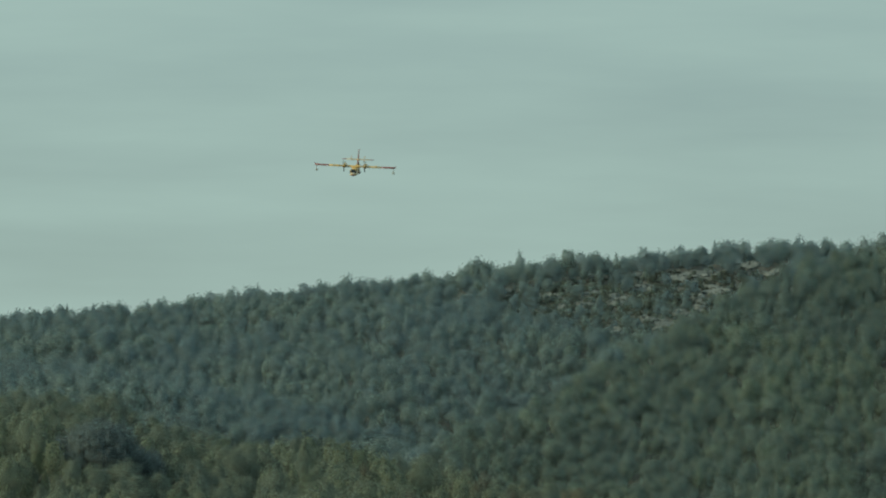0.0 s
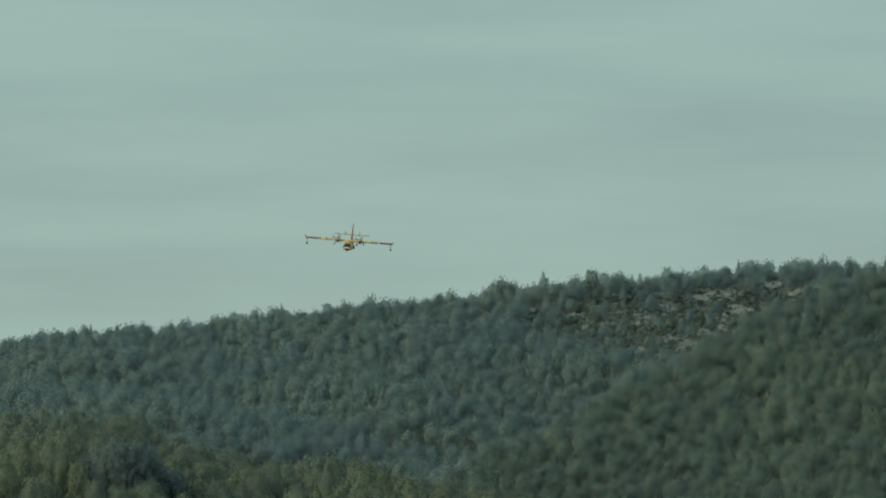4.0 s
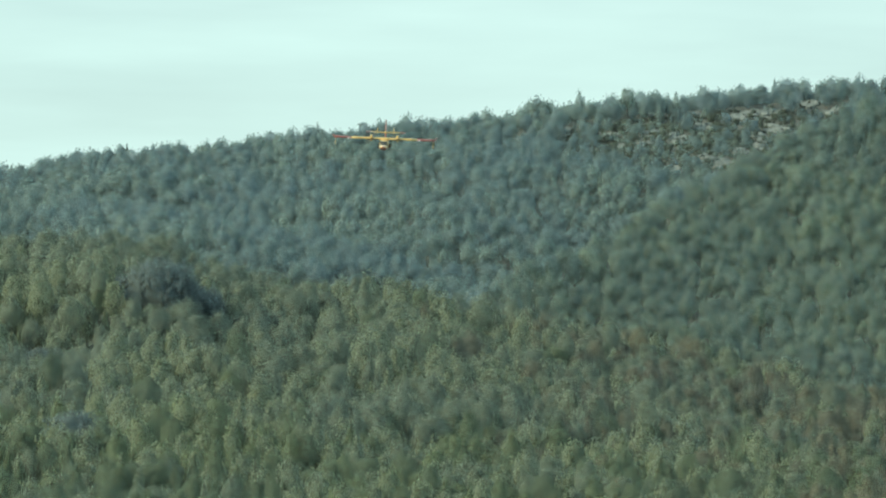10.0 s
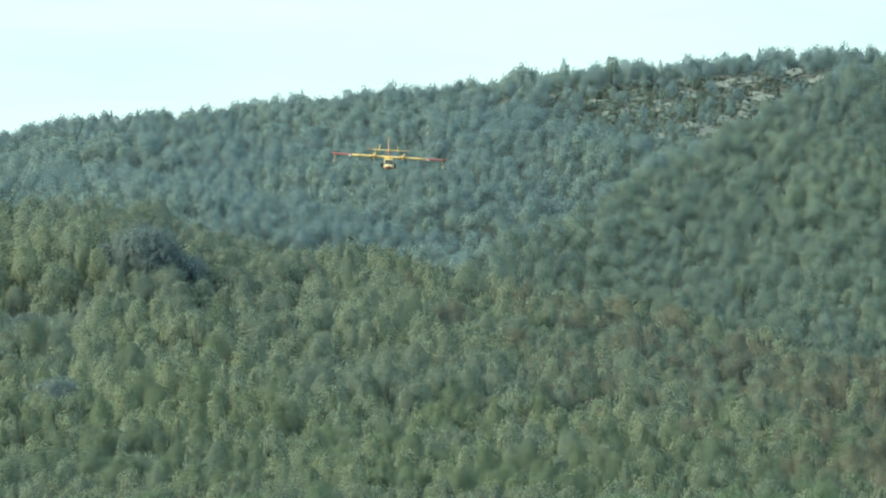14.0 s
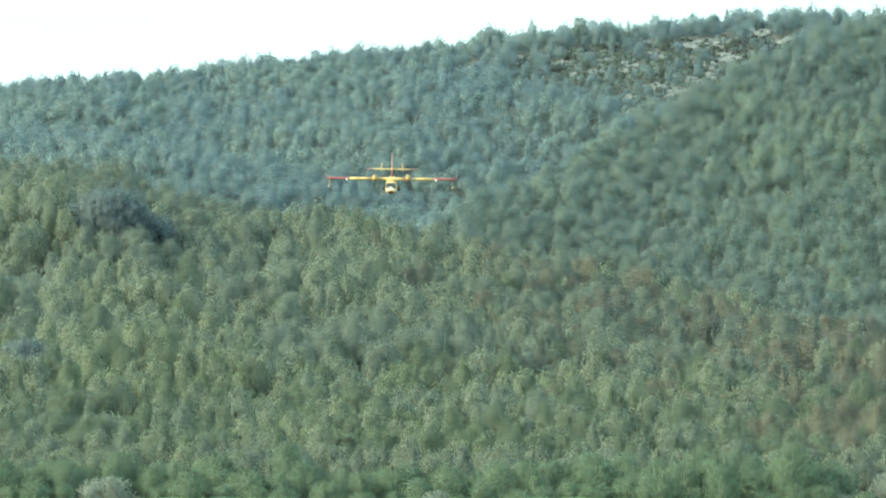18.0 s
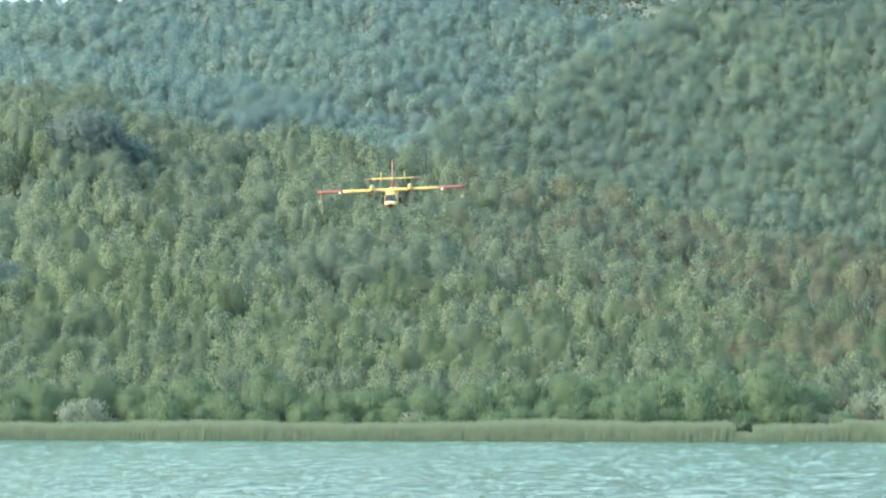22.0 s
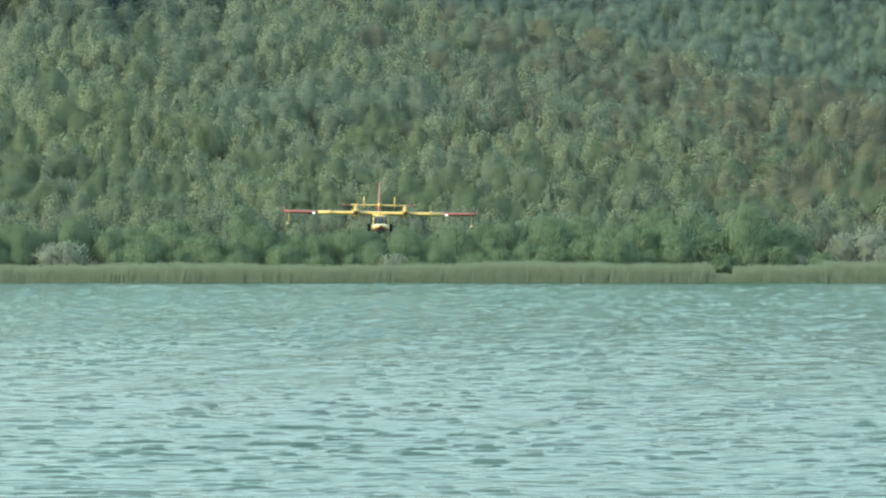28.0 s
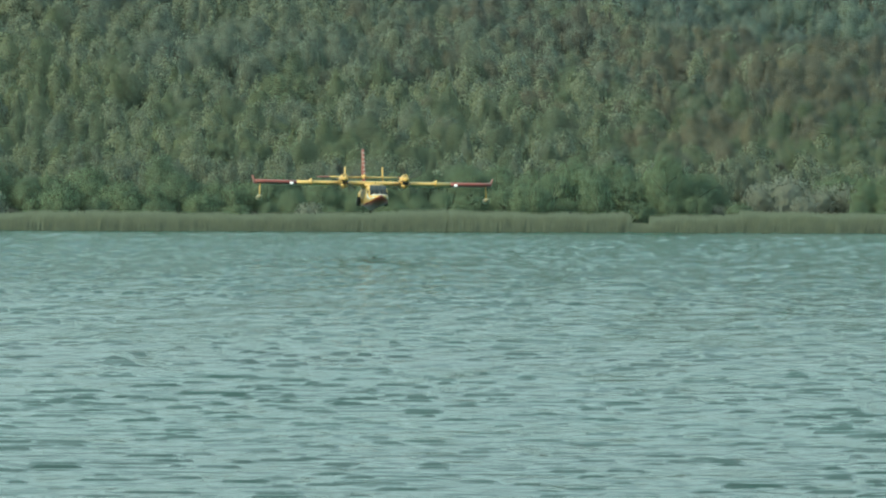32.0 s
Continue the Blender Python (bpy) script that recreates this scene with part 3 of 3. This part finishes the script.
pine_models = [tree_thing("pine_tree", "green pine with a lobed crown above the lake shore", "tree", "pines above the shore", 300 + k,
                          h, w, h * 0.16, PINE, BARK, kd) for k, (h, w, kd) in enumerate([(7.6, 4.8, "pine"), (6.8, 4.9, "round"), (8.0, 4.5, "cone"), (7.0, 5.1, "pine"), (6.4, 4.7, "round")])]
dry_models = [tree_thing("pine_tree", "pine with browned, drying needles above the lake shore", "tree", "pines above the shore", 320 + k,
                         h, w, h * 0.16, PINE_DRY, BARK, kd) for k, (h, w, kd) in enumerate([(7.4, 5.0, "pine"), (6.9, 5.2, "round")])]
green, dry = [], []
_rng = np.random.default_rng(77)
for j in order[:FRONT]:
    x, y, s = (float(p[j]) for p in near_places)
    (dry if leaf_near(x, y, s, _rng) == 1 else green).append((x, y, s * 0.92))
plant(pine_models, green, 1)
plant(dry_models, dry, 2)

oak_models = [tree_thing("oak_tree", "broad holm oak among the pines, shade put into its leaf colour", "tree", "dark oaks on the hillside", 340 + k, 8.0, 8.4, 0.9, OAK_SHADED, BARK, "round", 16, 800, 0.10, 5, 0.82) for k in range(2)]
plant(oak_models, OAKS, 3)
plant([tree_thing("cypress_tree", "narrow pointed dark conifer on the skyline", "tree", "", 350, 8.6, 2.6, 0.8, PINE_FAR_HAZED, BARK, "cone", 18, 260, 0.2)], [(-127.8, 2398, 1.0)], 4)
plant([tree_thing("pine_tree", "taller pine with spreading bare-tipped limbs on the skyline", "tree", "", 351, 9.0, 5.0, 3.0, PINE_FAR_HAZED, BARK, "round", 7, 120, 0.24, 12)], [(38.2, 2396, 1.0)], 5)



def dead_tree(x, y, height):
    rng = np.random.default_rng(52)
    root = thing("dead_tree", "bare bleached dead trunk among the pines", "tree")
    root.matrix_basis = pose(x, y, float(ground_z(x, y)) - 0.1)
    v, f = stem(rng, height, 0.22, 0.08, 0.08, 6, 5)
    new("trunk", array_mesh("trunk", v, f, [PALE_BARK])).parent = root
    for k in range(5):
        v, f = stem(rng, height * 0.35, 0.07, 0.02, sides=4, rings=3)
        m = np.array(Euler((rng.uniform(0.6, 1.1), 0, rng.uniform(0, 6.28))).to_matrix())
        limb = new("limb", array_mesh("limb", v @ m.T + np.array([0, 0, height * rng.uniform(0.45, 0.9)]), f, [PALE_BARK]))
        limb.parent = root


dead_tree(-88.5, 1636, 8.0)

# ---- the shore: shrubs, silvery bushes and reeds ----
shrub_models = [tree_thing("shrub", "rounded leafy green shrub behind the reeds", "shrub", "shrubs along the shore", 400 + k,
                           h, w, 0.3, SHRUB_LEAF, BARK, "pine" if k == 2 else "round", 16, 700, 0.10, 6, 0.82) for k, (h, w) in enumerate([(5.8, 6.4), (4.9, 5.6), (6.8, 5.8), (4.6, 6.4), (6.0, 5.2)])]
_rng = np.random.default_rng(91)
shrubs = []
for row, (y, gap, lo, hi) in enumerate([(1121, 4.6, 0.55, 0.85), (1131, 4.9, 0.8, 1.1), (1142, 5.2, 0.85, 1.2)]):
    x = -96.0
    while x < 104:
        size = 1.12 * _rng.uniform(lo, hi) * (1.28 if 18 < x < 58 else 1.0)
        shrubs.append((x, y + _rng.normal(0, 2.0), size))
        x += gap * _rng.uniform(0.75, 1.3) * (1.15 if 18 < x < 58 else 1.0)
_gaps = [(69, 1133, 11, 13), (-53.5, 1118, 3, 5), (-4.2, 1117, 2, 4)]
shrubs = [s for s in shrubs if not any(inside(s[0], s[1], *g) for g in _gaps)]
plant(shrub_models, shrubs, 6)
grey_models = [tree_thing("shrub", "silvery grey half-bare bush beside the reeds", "shrub", "silvery bushes on the shore", 420 + k,
                          h, w, 0.2, GREY_LEAF, PALE_BARK, "round", 16, 700, 0.09, 14, 0.62) for k, (h, w) in enumerate([(5.2, 5.4), (4.0, 4.4), (2.6, 3.0)])]
plant(grey_models, [(71.0, 1139, 1.32), (76.2, 1138, 1.4), (-53.8, 1119.5, 2.0), (66.9, 1140, 1.1), (61.8, 1129, 0.85), (-4.2, 1118.0, 1.7), (80.5, 1139, 1.1), (-57.0, 1120, 1.25), (59.6, 1126, 1.15), (73.5, 1133, 0.75)], 7)


def make_reeds():
    rng = np.random.default_rng(8)
    n = 100000
    a = rng.uniform(-0.083, 0.087, n)
    y = 1098.5 + 18.0 * rng.random(n) ** 2.7
    x = a * y
    h = 3.1 * (1 - 0.62 * rng.random(n) ** 1.6) * np.where(x > 10, 1.1, 1.0) * (0.98 + 0.06 * np.sin(x * 0.13) + 0.03 * np.sin(x * 0.7 + 2))
    h *= np.where(np.abs(x - 46.5) < 2.0, 0.45, 1.0) * np.where((x > 48) & (x < 62), 0.82, 1.0)
    w = rng.uniform(0.06, 0.12, n)
    z0 = np.minimum(ground_z(x, y), 0.2) - 0.15
    lean, bend = rng.normal(0.05, 0.16, n) * h, rng.normal(0, 0.14, n) * h
    base = np.stack([x, y, z0], 1)
    top = np.stack([x + lean, y + bend, z0 + h], 1)
    mid = np.stack([x + lean * 0.35, y + bend * 0.35, z0 + h * 0.6], 1)
    side = np.stack([w, np.zeros(n), np.zeros(n)], 1)
    v = np.stack([base - side * 1.1, base + side * 1.1, mid + side, mid - side, top], 1).reshape(-1, 3)
    i = 5 * np.arange(n)
    f = np.concatenate([np.stack([i, i + 1, i + 2], 1), np.stack([i, i + 2, i + 3], 1), np.stack([i + 3, i + 2, i + 4], 1)])
    nr = np.stack([rng.normal(-0.25, 0.08, n), np.full(n, -0.7), rng.uniform(0.5, 0.8, n)], 1)
    nr /= np.linalg.norm(nr, axis=1, keepdims=True)
    tone = np.repeat(np.clip(0.5 + 0.2 * np.sin(x * 0.11) + rng.normal(0, 0.08, n), 0, 1), 5)
    me = array_mesh("reed_bed", v, f, [REED], normals=np.repeat(nr, 5, 0), tone=tone)
    tagged(new("reed_bed", me), "belt of tall grey-green reeds along the waterline", "reeds", kind="stuff")


make_reeds()


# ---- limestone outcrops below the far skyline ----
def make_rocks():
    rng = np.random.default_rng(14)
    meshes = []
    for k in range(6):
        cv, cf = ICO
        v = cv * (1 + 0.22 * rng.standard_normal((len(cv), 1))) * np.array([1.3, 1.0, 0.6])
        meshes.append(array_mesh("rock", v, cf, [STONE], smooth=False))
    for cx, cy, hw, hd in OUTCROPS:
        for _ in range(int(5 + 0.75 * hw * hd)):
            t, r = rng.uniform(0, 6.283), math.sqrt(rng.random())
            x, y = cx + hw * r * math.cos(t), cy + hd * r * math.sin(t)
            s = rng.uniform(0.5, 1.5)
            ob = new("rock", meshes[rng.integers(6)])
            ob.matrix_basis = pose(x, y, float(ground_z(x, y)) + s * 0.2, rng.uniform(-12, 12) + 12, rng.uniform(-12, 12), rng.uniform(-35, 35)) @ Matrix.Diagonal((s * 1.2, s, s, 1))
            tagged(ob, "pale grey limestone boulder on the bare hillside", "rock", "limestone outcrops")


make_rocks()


# ---- the amphibious firefighting aeroplane: nose along -y, origin in the middle of the wing ----
def wing_panel(p0, c0, p1, c1, thick, axis="z", segs=4):
    """A tapered panel with a rounded nose and a thin tail from p0 to p1 (leading edges), chords along y."""
    prof = [(0.0, 0.0), (0.02, 0.3), (0.1, 0.75), (0.3, 1.0), (0.6, 0.72), (1.0, 0.06), (1.0, -0.06), (0.6, -0.35), (0.3, -0.5), (0.1, -0.45), (0.02, -0.22)]
    rings = []
    for k in range(segs + 1):
        t = k / segs
        p = Vector(p0).lerp(Vector(p1), t)
        c = c0 + (c1 - c0) * t
        th = thick * (c / c0) * 0.6
        if axis == "z":
            rings.append([(p.x, p.y + a * c, p.z + b * th) for a, b in prof])
        else:
            rings.append([(p.x + (b if b > 0 else b * 1.6) * th * 0.8, p.y + a * c, p.z) for a, b in prof])
    return loft(rings)


STATIONS = [(-8.45, 0.16, -1.81, -2.08, -1.94), (-8.1, 0.66, -1.79, -2.28, -2.13), (-7.3, 0.98, -1.65, -2.57, -2.33), (-6.3, 1.14, -1.46, -2.81, -2.44),
            (-5.3, 1.2, -0.42, -2.94, -2.49), (-4.4, 1.2, -0.28, -3.03, -2.49), (-1.5, 1.2, -0.22, -3.03, -2.48), (1.4, 1.2, -0.22, -3.0, -2.37),
            (1.5, 1.2, -0.22, -2.76, -2.32), (5.0, 1.1, -0.24, -2.28, -1.91), (8.0, 0.74, -0.18, -1.64, -1.3), (10.2, 0.26, 0.05, -0.85, -0.6), (11.1, 0.08, 0.15, -0.45, -0.3)]


def station(y):
    cols = list(zip(*STATIONS))
    return [float(np.interp(y, cols[0], c)) for c in cols[1:]]


def upper_ring(y, grow=0.0):
    hw, zt, zk, zc = station(y)
    g = 1 + grow
    pts = [(hw * 0.97, zc), (hw, zc + 0.45 * (zt - zc)), (hw * 0.93, zc + 0.8 * (zt - zc)), (hw * 0.62, zt - 0.03 * (zt - zc)), (0.0, zt)]
    return [(x * g, y, z + (grow * 0.8 if z > zc + 0.6 * (zt - zc) else 0)) for x, z in pts] + [(-x * g, y, z + (grow * 0.8 if z > zc + 0.6 * (zt - zc) else 0)) for x, z in pts[-2::-1]]


def side_strip(y0, y1, s0, s1, grow, n=5, mirror=1):
    """A thin skin lying on one side of the body between two heights (parts of the way from chine to top)."""
    outer, inner = [], []
    for k in range(n + 1):
        y = y0 + (y1 - y0) * k / n
        hw, zt, zk, zc = station(y)
        row = []
        for s in (s0, (s0 + s1) / 2, s1):
            x = float(np.interp(s, [0, 0.45, 0.8, 0.97, 1.0], [0.97, 1.0, 0.93, 0.62, 0.0])) * hw
            row.append((x, zc + s * (zt - zc)))
        outer.append([(mirror * (x + grow), y, z) for x, z in row])
        inner.append([(mirror * (x - 0.02), y, z) for x, z in row])
    return loft([o + i[::-1] for o, i in zip(outer, inner)])


def make_plane():
    p = thing("seaplane", "yellow and red twin-propeller firefighting seaplane in low flight", "aeroplane")
    ys = [s[0] for s in STATIONS]
    part("fuselage", loft([upper_ring(y) for y in ys]), YELLOW, p, "yellow upper hull")
    bottom = []
    for y in ys:
        hw, zt, zk, zc = station(y)
        bottom.append([(hw * 0.97, y, zc + 0.004), (hw * 0.5, y, zc + 0.42 * (zk - zc)), (0.0, y, zk), (-hw * 0.5, y, zc + 0.42 * (zk - zc)), (-hw * 0.97, y, zc + 0.004)])
    part("keel", loft(bottom), ORANGE, p, "orange-red planing bottom")
    for side in (1, -1):
        part("chine_strake", block(side * 1.18 - 0.05, side * 1.18 + 0.05, -5.2, 1.4, -2.53, -2.44), RED, p, "red spray strake")
        part("cheek_stripe", side_strip(-8.0, -4.4, 0.22, 0.5, 0.012, 7, side), WHITE, p, "white stripe")
        part("side_window", side_strip(-5.95, -4.7, 0.58, 0.9, 0.014, 4, side), GLASS, p, "dark cockpit window")
        for k in range(3):
            part("cabin_window", side_strip(-3.4 + k * 1.9, -3.0 + k * 1.9, 0.52, 0.72, 0.012, 2, side), GLASS, p, "small dark window")
    deck = []
    for y in (-7.5, -7.22, -6.94, -6.66):
        outer, inner = upper_ring(y, 0.012)[2:7], upper_ring(y, -0.03)[2:7]
        deck.append(outer + inner[::-1])
    part("nose_deck", loft(deck), WHITE, p, "white nose deck below the windscreen")
    # windscreen: four dark panes with yellow posts between them
    for x0, x1 in ((-1.02, -0.54), (-0.51, -0.015), (0.015, 0.51), (0.54, 1.02)):
        rings = []
        for t in (0.0, 0.5, 1.0):
            y, z = -6.66 + 1.24 * t, -1.60 + 1.17 * t
            rings.append([(x0 * (1 - 0.08 * t), y + 0.22 * abs(x0), z - 0.05 + 0.05), (x1 * (1 - 0.08 * t), y + 0.22 * abs(x1), z),
                          (x1 * (1 - 0.08 * t), y + 0.22 * abs(x1) + 0.12, z - 0.1), (x0 * (1 - 0.08 * t), y + 0.22 * abs(x0) + 0.12, z - 0.1)])
        part("windscreen_pane", loft(rings), GLASS, p, "dark windscreen pane")
    part("nose_cap", loft([[(0.30 * s * math.cos(t), -8.5 + d, -1.92 + 0.18 * s * math.sin(t)) for t in np.linspace(0, 6.283, 13)[:-1]] for s, d in ((0.2, -0.12), (0.7, -0.06), (1.0, 0.1))]), RED, p, "red nose cap")
    # wing
    part("wing", wing_panel((-9.1, -1.5, 0.0), 3.5, (9.1, -1.5, 0.0), 3.5, 0.62, segs=8), YELLOW, p, "yellow centre wing")
    part("wing_pylon", block(-1.15, 1.15, -1.9, 2.2, -0.5, 0.06, 0.12), YELLOW, p)
    for s in (1, -1):
        outer = part("outer_wing", wing_panel((s * 9.1, -1.5, 0.0), 3.5, (s * 13.9, -1.42, 0.06), 3.2, 0.62), RED, p, "red outer wing")
        tip = part("winglet", wing_panel((s * 13.9, -1.1, -0.05), 2.4, (s * 14.25, -0.5, 0.85), 1.3, 0.3, "x"), RED, outer, "red upturned winglet")
        part("wing_fence", block(s * 7.4 - 0.05, s * 7.4 + 0.05, -1.75, 1.0, -0.25, 0.55, 0.03), YELLOW, p)
        part("landing_light", block(s * 9.72 - 0.2, s * 9.72 + 0.2, -1.58, -1.2, -0.2, 0.1, 0.05), LAMP, outer, "white landing light panel")
        flap = loft([[(s * x, y, z) for y, z in ((1.55, -0.05), (1.75, 0.0), (2.16, -0.02), (2.14, -0.05))] for x in (1.45, 4.9, 8.4)])
        part("flap", flap, YELLOW, p, "lowered yellow flap")
        for x in (2.3, 5.4, 8.0):
            part("flap_hinge", block(s * x - 0.06, s * x + 0.06, 0.4, 1.6, -0.30, -0.1, 0.03), YELLOW, p)
        # stabilising float on its strut
        strut = part("float_strut", loft([[(s * (13.35 + 0.1 * k) + a * 0.09, -0.6 + b * 0.55, 0.0 - 1.55 * k) for a, b in ((0, -1), (1, -0.3), (0.8, 0.6), (0, 1), (-0.8, 0.6), (-1, -0.3))] for k in (0.0, 0.5, 1.0)]), YELLOW, p, "yellow float strut")
        rings = []
        for y, r in ((-2.1, 0.05), (-1.8, 0.2), (-1.2, 0.33), (-0.4, 0.37), (0.5, 0.3), (1.3, 0.06)):
            rings.append([(s * 13.45 + r * math.cos(t), y, -1.72 + r * (0.8 if math.sin(t) > 0 else 1.05) * math.sin(t)) for t in np.linspace(0, 6.283, 13)[:-1]])
        part("float", loft(rings), FLOAT_GREY, strut, "pale grey wing-tip float")
        # engine
        rings = []
        for y, r, zc in ((-3.35, 0.28, 0.42), (-3.2, 0.36, 0.40), (-2.4, 0.43, 0.36), (-1.0, 0.45, 0.32), (0.6, 0.41, 0.30), (2.0, 0.3, 0.28), (2.9, 0.1, 0.28)):
            rings.append([(s * 3.6 + r * math.cos(t), y, zc + 0.05 + r * 1.75 * math.sin(t)) for t in np.linspace(0, 6.283, 17)[:-1]])
        nac = part("engine_nacelle", loft(rings), YELLOW, p, "yellow engine nacelle")
        part("air_intake", loft([[(s * 3.6 + r * math.cos(t), y, 0.1 + 0.9 * r * math.sin(t)) for t in np.linspace(0, 6.283, 13)[:-1]] for y, r in ((-3.42, 0.28), (-3.38, 0.34), (-2.7, 0.36))]), DARK, nac, "dark air intake")
        part("nacelle_fairing", block(s * 3.6 - 0.36, s * 3.6 + 0.36, -2.7, 1.2, -0.5, 0.0, 0.16), YELLOW, nac, "yellow cowling underside")
        part("exhaust_pipe", loft([[(s * 4.03 + 0.16 * math.cos(t), y, 0.5 + 0.16 * math.sin(t)) for t in np.linspace(0, 6.283, 11)[:-1]] for y in (-0.9, -0.2, 0.4)]), STEEL, nac, "sooty exhaust pipe")
        # main wheel folded against the hull side
        well = part("wheel_fairing", block(s * 1.26 - 0.06, s * 1.26 + 0.16, -0.75, 0.75, -2.3, -1.6, 0.1), YELLOW, p)
        tyre = [[(s * (1.42 + d), 0.02 + r * math.cos(t), -2.0 + r * math.sin(t)) for t in np.linspace(0, 6.283, 19)[:-1]] for d, r in ((0, 0.46), (0.06, 0.56), (0.3, 0.58), (0.4, 0.48))]
        part("tyre", loft(tyre), DARK, well, "black tyre")
        part("wheel_hub", loft([[(s * (1.82 + d), 0.02 + r * math.cos(t), -2.0 + r * math.sin(t)) for t in np.linspace(0, 6.283, 13)[:-1]] for d, r in ((0, 0.22), (0.03, 0.16))]), STEEL, well)
        # tail
        part("tailplane", wing_panel((0, 8.0, 1.37), 2.2, (s * 4.1, 8.1, 1.37), 1.9, 0.3), YELLOW, p, "yellow tailplane")
        part("tailplane_tip", wing_panel((s * 4.1, 8.1, 1.37), 1.9, (s * 5.5, 8.25, 1.37), 1.6, 0.26), RED, p, "red tailplane tip")
        part("finlet", wing_panel((s * 2.25, 8.0, 0.95), 1.7, (s * 2.25, 8.3, 2.65), 1.3, 0.26, "x"), YELLOW, p, "yellow auxiliary fin")
    part("fin", wing_panel((0, 6.9, -0.3), 4.0, (0, 9.2, 4.85), 1.9, 0.62, "x", 6), RED, p, "red fin with white bands")
    for k in range(6):
        z = 1.75 + 0.5 * k
        y = 6.9 + 2.2 * (z + 0.3) / 4.85
        part("fin_band", block(-0.12, 0.12, y - 0.03, y + 0.6, z, z + 0.15, 0.04), WHITE, p, "white band")
    part("tail_fairing", loft([[(0.34 * r * math.cos(t), y, 1.4 + 0.4 * r * math.sin(t)) for t in np.linspace(0, 6.283, 13)[:-1]] for y, r in ((7.5, 0.2), (7.8, 0.8), (8.6, 1.0), (9.8, 0.5))]), YELLOW, p)
    part("antenna_mast", loft([[(0.03 * a, -3.0 + 0.14 * b + 0.1 * k, -0.25 + 0.6 * k) for a, b in ((1, 0), (0, 1), (-1, 0), (0, -1))] for k in (0, 1)]), DARK, p)
    props = []
    for s in (1, -1):
        prop = new("propeller")
        prop.parent = p
        prop.matrix_basis = pose(s * 3.6, -3.6, 0.42)
        part("spinner", loft([[(r * math.cos(t), y, r * math.sin(t)) for t in np.linspace(0, 6.283, 15)[:-1]] for y, r in ((-0.55, 0.03), (-0.45, 0.16), (-0.2, 0.3), (0.22, 0.35))]), YELLOW, prop, "yellow spinner")
        for k in range(4):
            c, d = math.cos(k * math.pi / 2), math.sin(k * math.pi / 2)
            rings = []
            for r, w, tw in ((0.25, 0.10, 0.9), (0.6, 0.15, 0.75), (1.2, 0.19, 0.5), (1.7, 0.17, 0.35), (1.97, 0.10, 0.3)):
                rings.append([(c * r - d * u * w * math.cos(tw), u * w * math.sin(tw) + e * 0.02, d * r + c * u * w * math.cos(tw)) for u, e in ((-1, 0), (0, 1), (1, 0), (0, -1))])
            part("blade", loft(rings), BLADE, prop, "dark propeller blade")
        props.append((s, prop))
    return p, props


plane, propellers = make_plane()

# ---- what moves ----
FLIGHT = [
    (0, -33.75, 2510.0, 188.26, 9.4, 3.0, -5.2), (1, -37.44, 2458.2, 179.93, 8.3, 4.9, -3.6), (2, -38.86, 2406.4, 172.81, 7.3, 5.4, -2.9),
    (2.5, -39.31, 2380.5, 169.37, 7.3, 5.7, -3.1), (4.5, -40.50, 2276.9, 152.09, 6.1, 4.8, -4.5), (5, -40.07, 2251.0, 148.42, 6.1, 5.0, -5.0),
    (6, -39.37, 2199.2, 142.26, 5.0, 0.8, -4.5), (7, -38.28, 2147.4, 136.12, 4.0, -0.0, -4.5), (8, -37.56, 2095.6, 128.98, 4.4, 2.0, -3.5),
    (9, -37.19, 2043.8, 121.72, 4.8, 3.6, -2.5), (10, -35.06, 1992.0, 115.01, 4.3, 2.4, -0.5), (11, -33.41, 1940.2, 109.21, 3.7, 3.0, -0.0),
    (12, -31.18, 1888.4, 102.92, 3.2, 0.9, 0.3), (13, -28.76, 1836.6, 97.06, 2.6, -1.2, 1.9), (14, -26.46, 1784.8, 91.58, 3.5, 3.3, 2.3),
    (14.5, -25.34, 1758.9, 88.93, 3.7, 2.5, 1.8), (16.5, -19.14, 1655.3, 77.47, 4.4, -2.3, -1.7), (17, -17.69, 1629.4, 74.49, 4.8, -3.3, -1.4),
    (18, -15.70, 1577.6, 69.08, 5.7, 0.4, -0.2), (19, -13.53, 1525.8, 62.41, 6.1, 0.3, -1.0), (20, -11.60, 1474.0, 56.09, 6.0, -3.0, -2.0),
    (21, -10.15, 1422.2, 50.32, 5.9, -0.4, -1.6), (22, -9.04, 1370.4, 44.51, 5.4, -2.5, -2.2), (23, -8.24, 1318.6, 38.60, 4.9, -3.4, -2.6),
    (24, -8.11, 1266.8, 32.09, 4.5, -0.6, -0.8), (25, -7.95, 1215.0, 25.69, 3.4, 2.1, 0.2), (26, -7.68, 1163.2, 19.27, 2.2, 1.9, -0.0),
    (26.5, -7.29, 1137.3, 16.52, 1.1, 1.8, 0.4), (28.5, -4.59, 1033.7, 9.53, -2.9, 0.9, 2.5), (29, -3.37, 1007.8, 9.10, -3.4, 1.2, 4.4),
    (30, -1.28, 956.0, 8.18, -4.3, 1.9, 6.1), (31, 1.28, 904.2, 8.06, -4.7, 1.0, 6.2), (32, 4.38, 852.4, 8.23, -5.2, 0.8, 6.6)]


def motions():
    walk(plane, [(t, pose(x, y, z, rx + 1.3, ry, rz)) for t, x, y, z, rx, ry, rz in FLIGHT])
    for s, prop in propellers:
        walk(prop, [(k / 30, pose(s * 3.6, -3.6, 0.42, 0, (k * 67.0) % 360, 0)) for k in range(0, 961)])
    walk(water, [(0, pose(-3, 10, 0)), (16, pose(0, 5, 0)), (32, pose(3, 0, 0))])


motions()
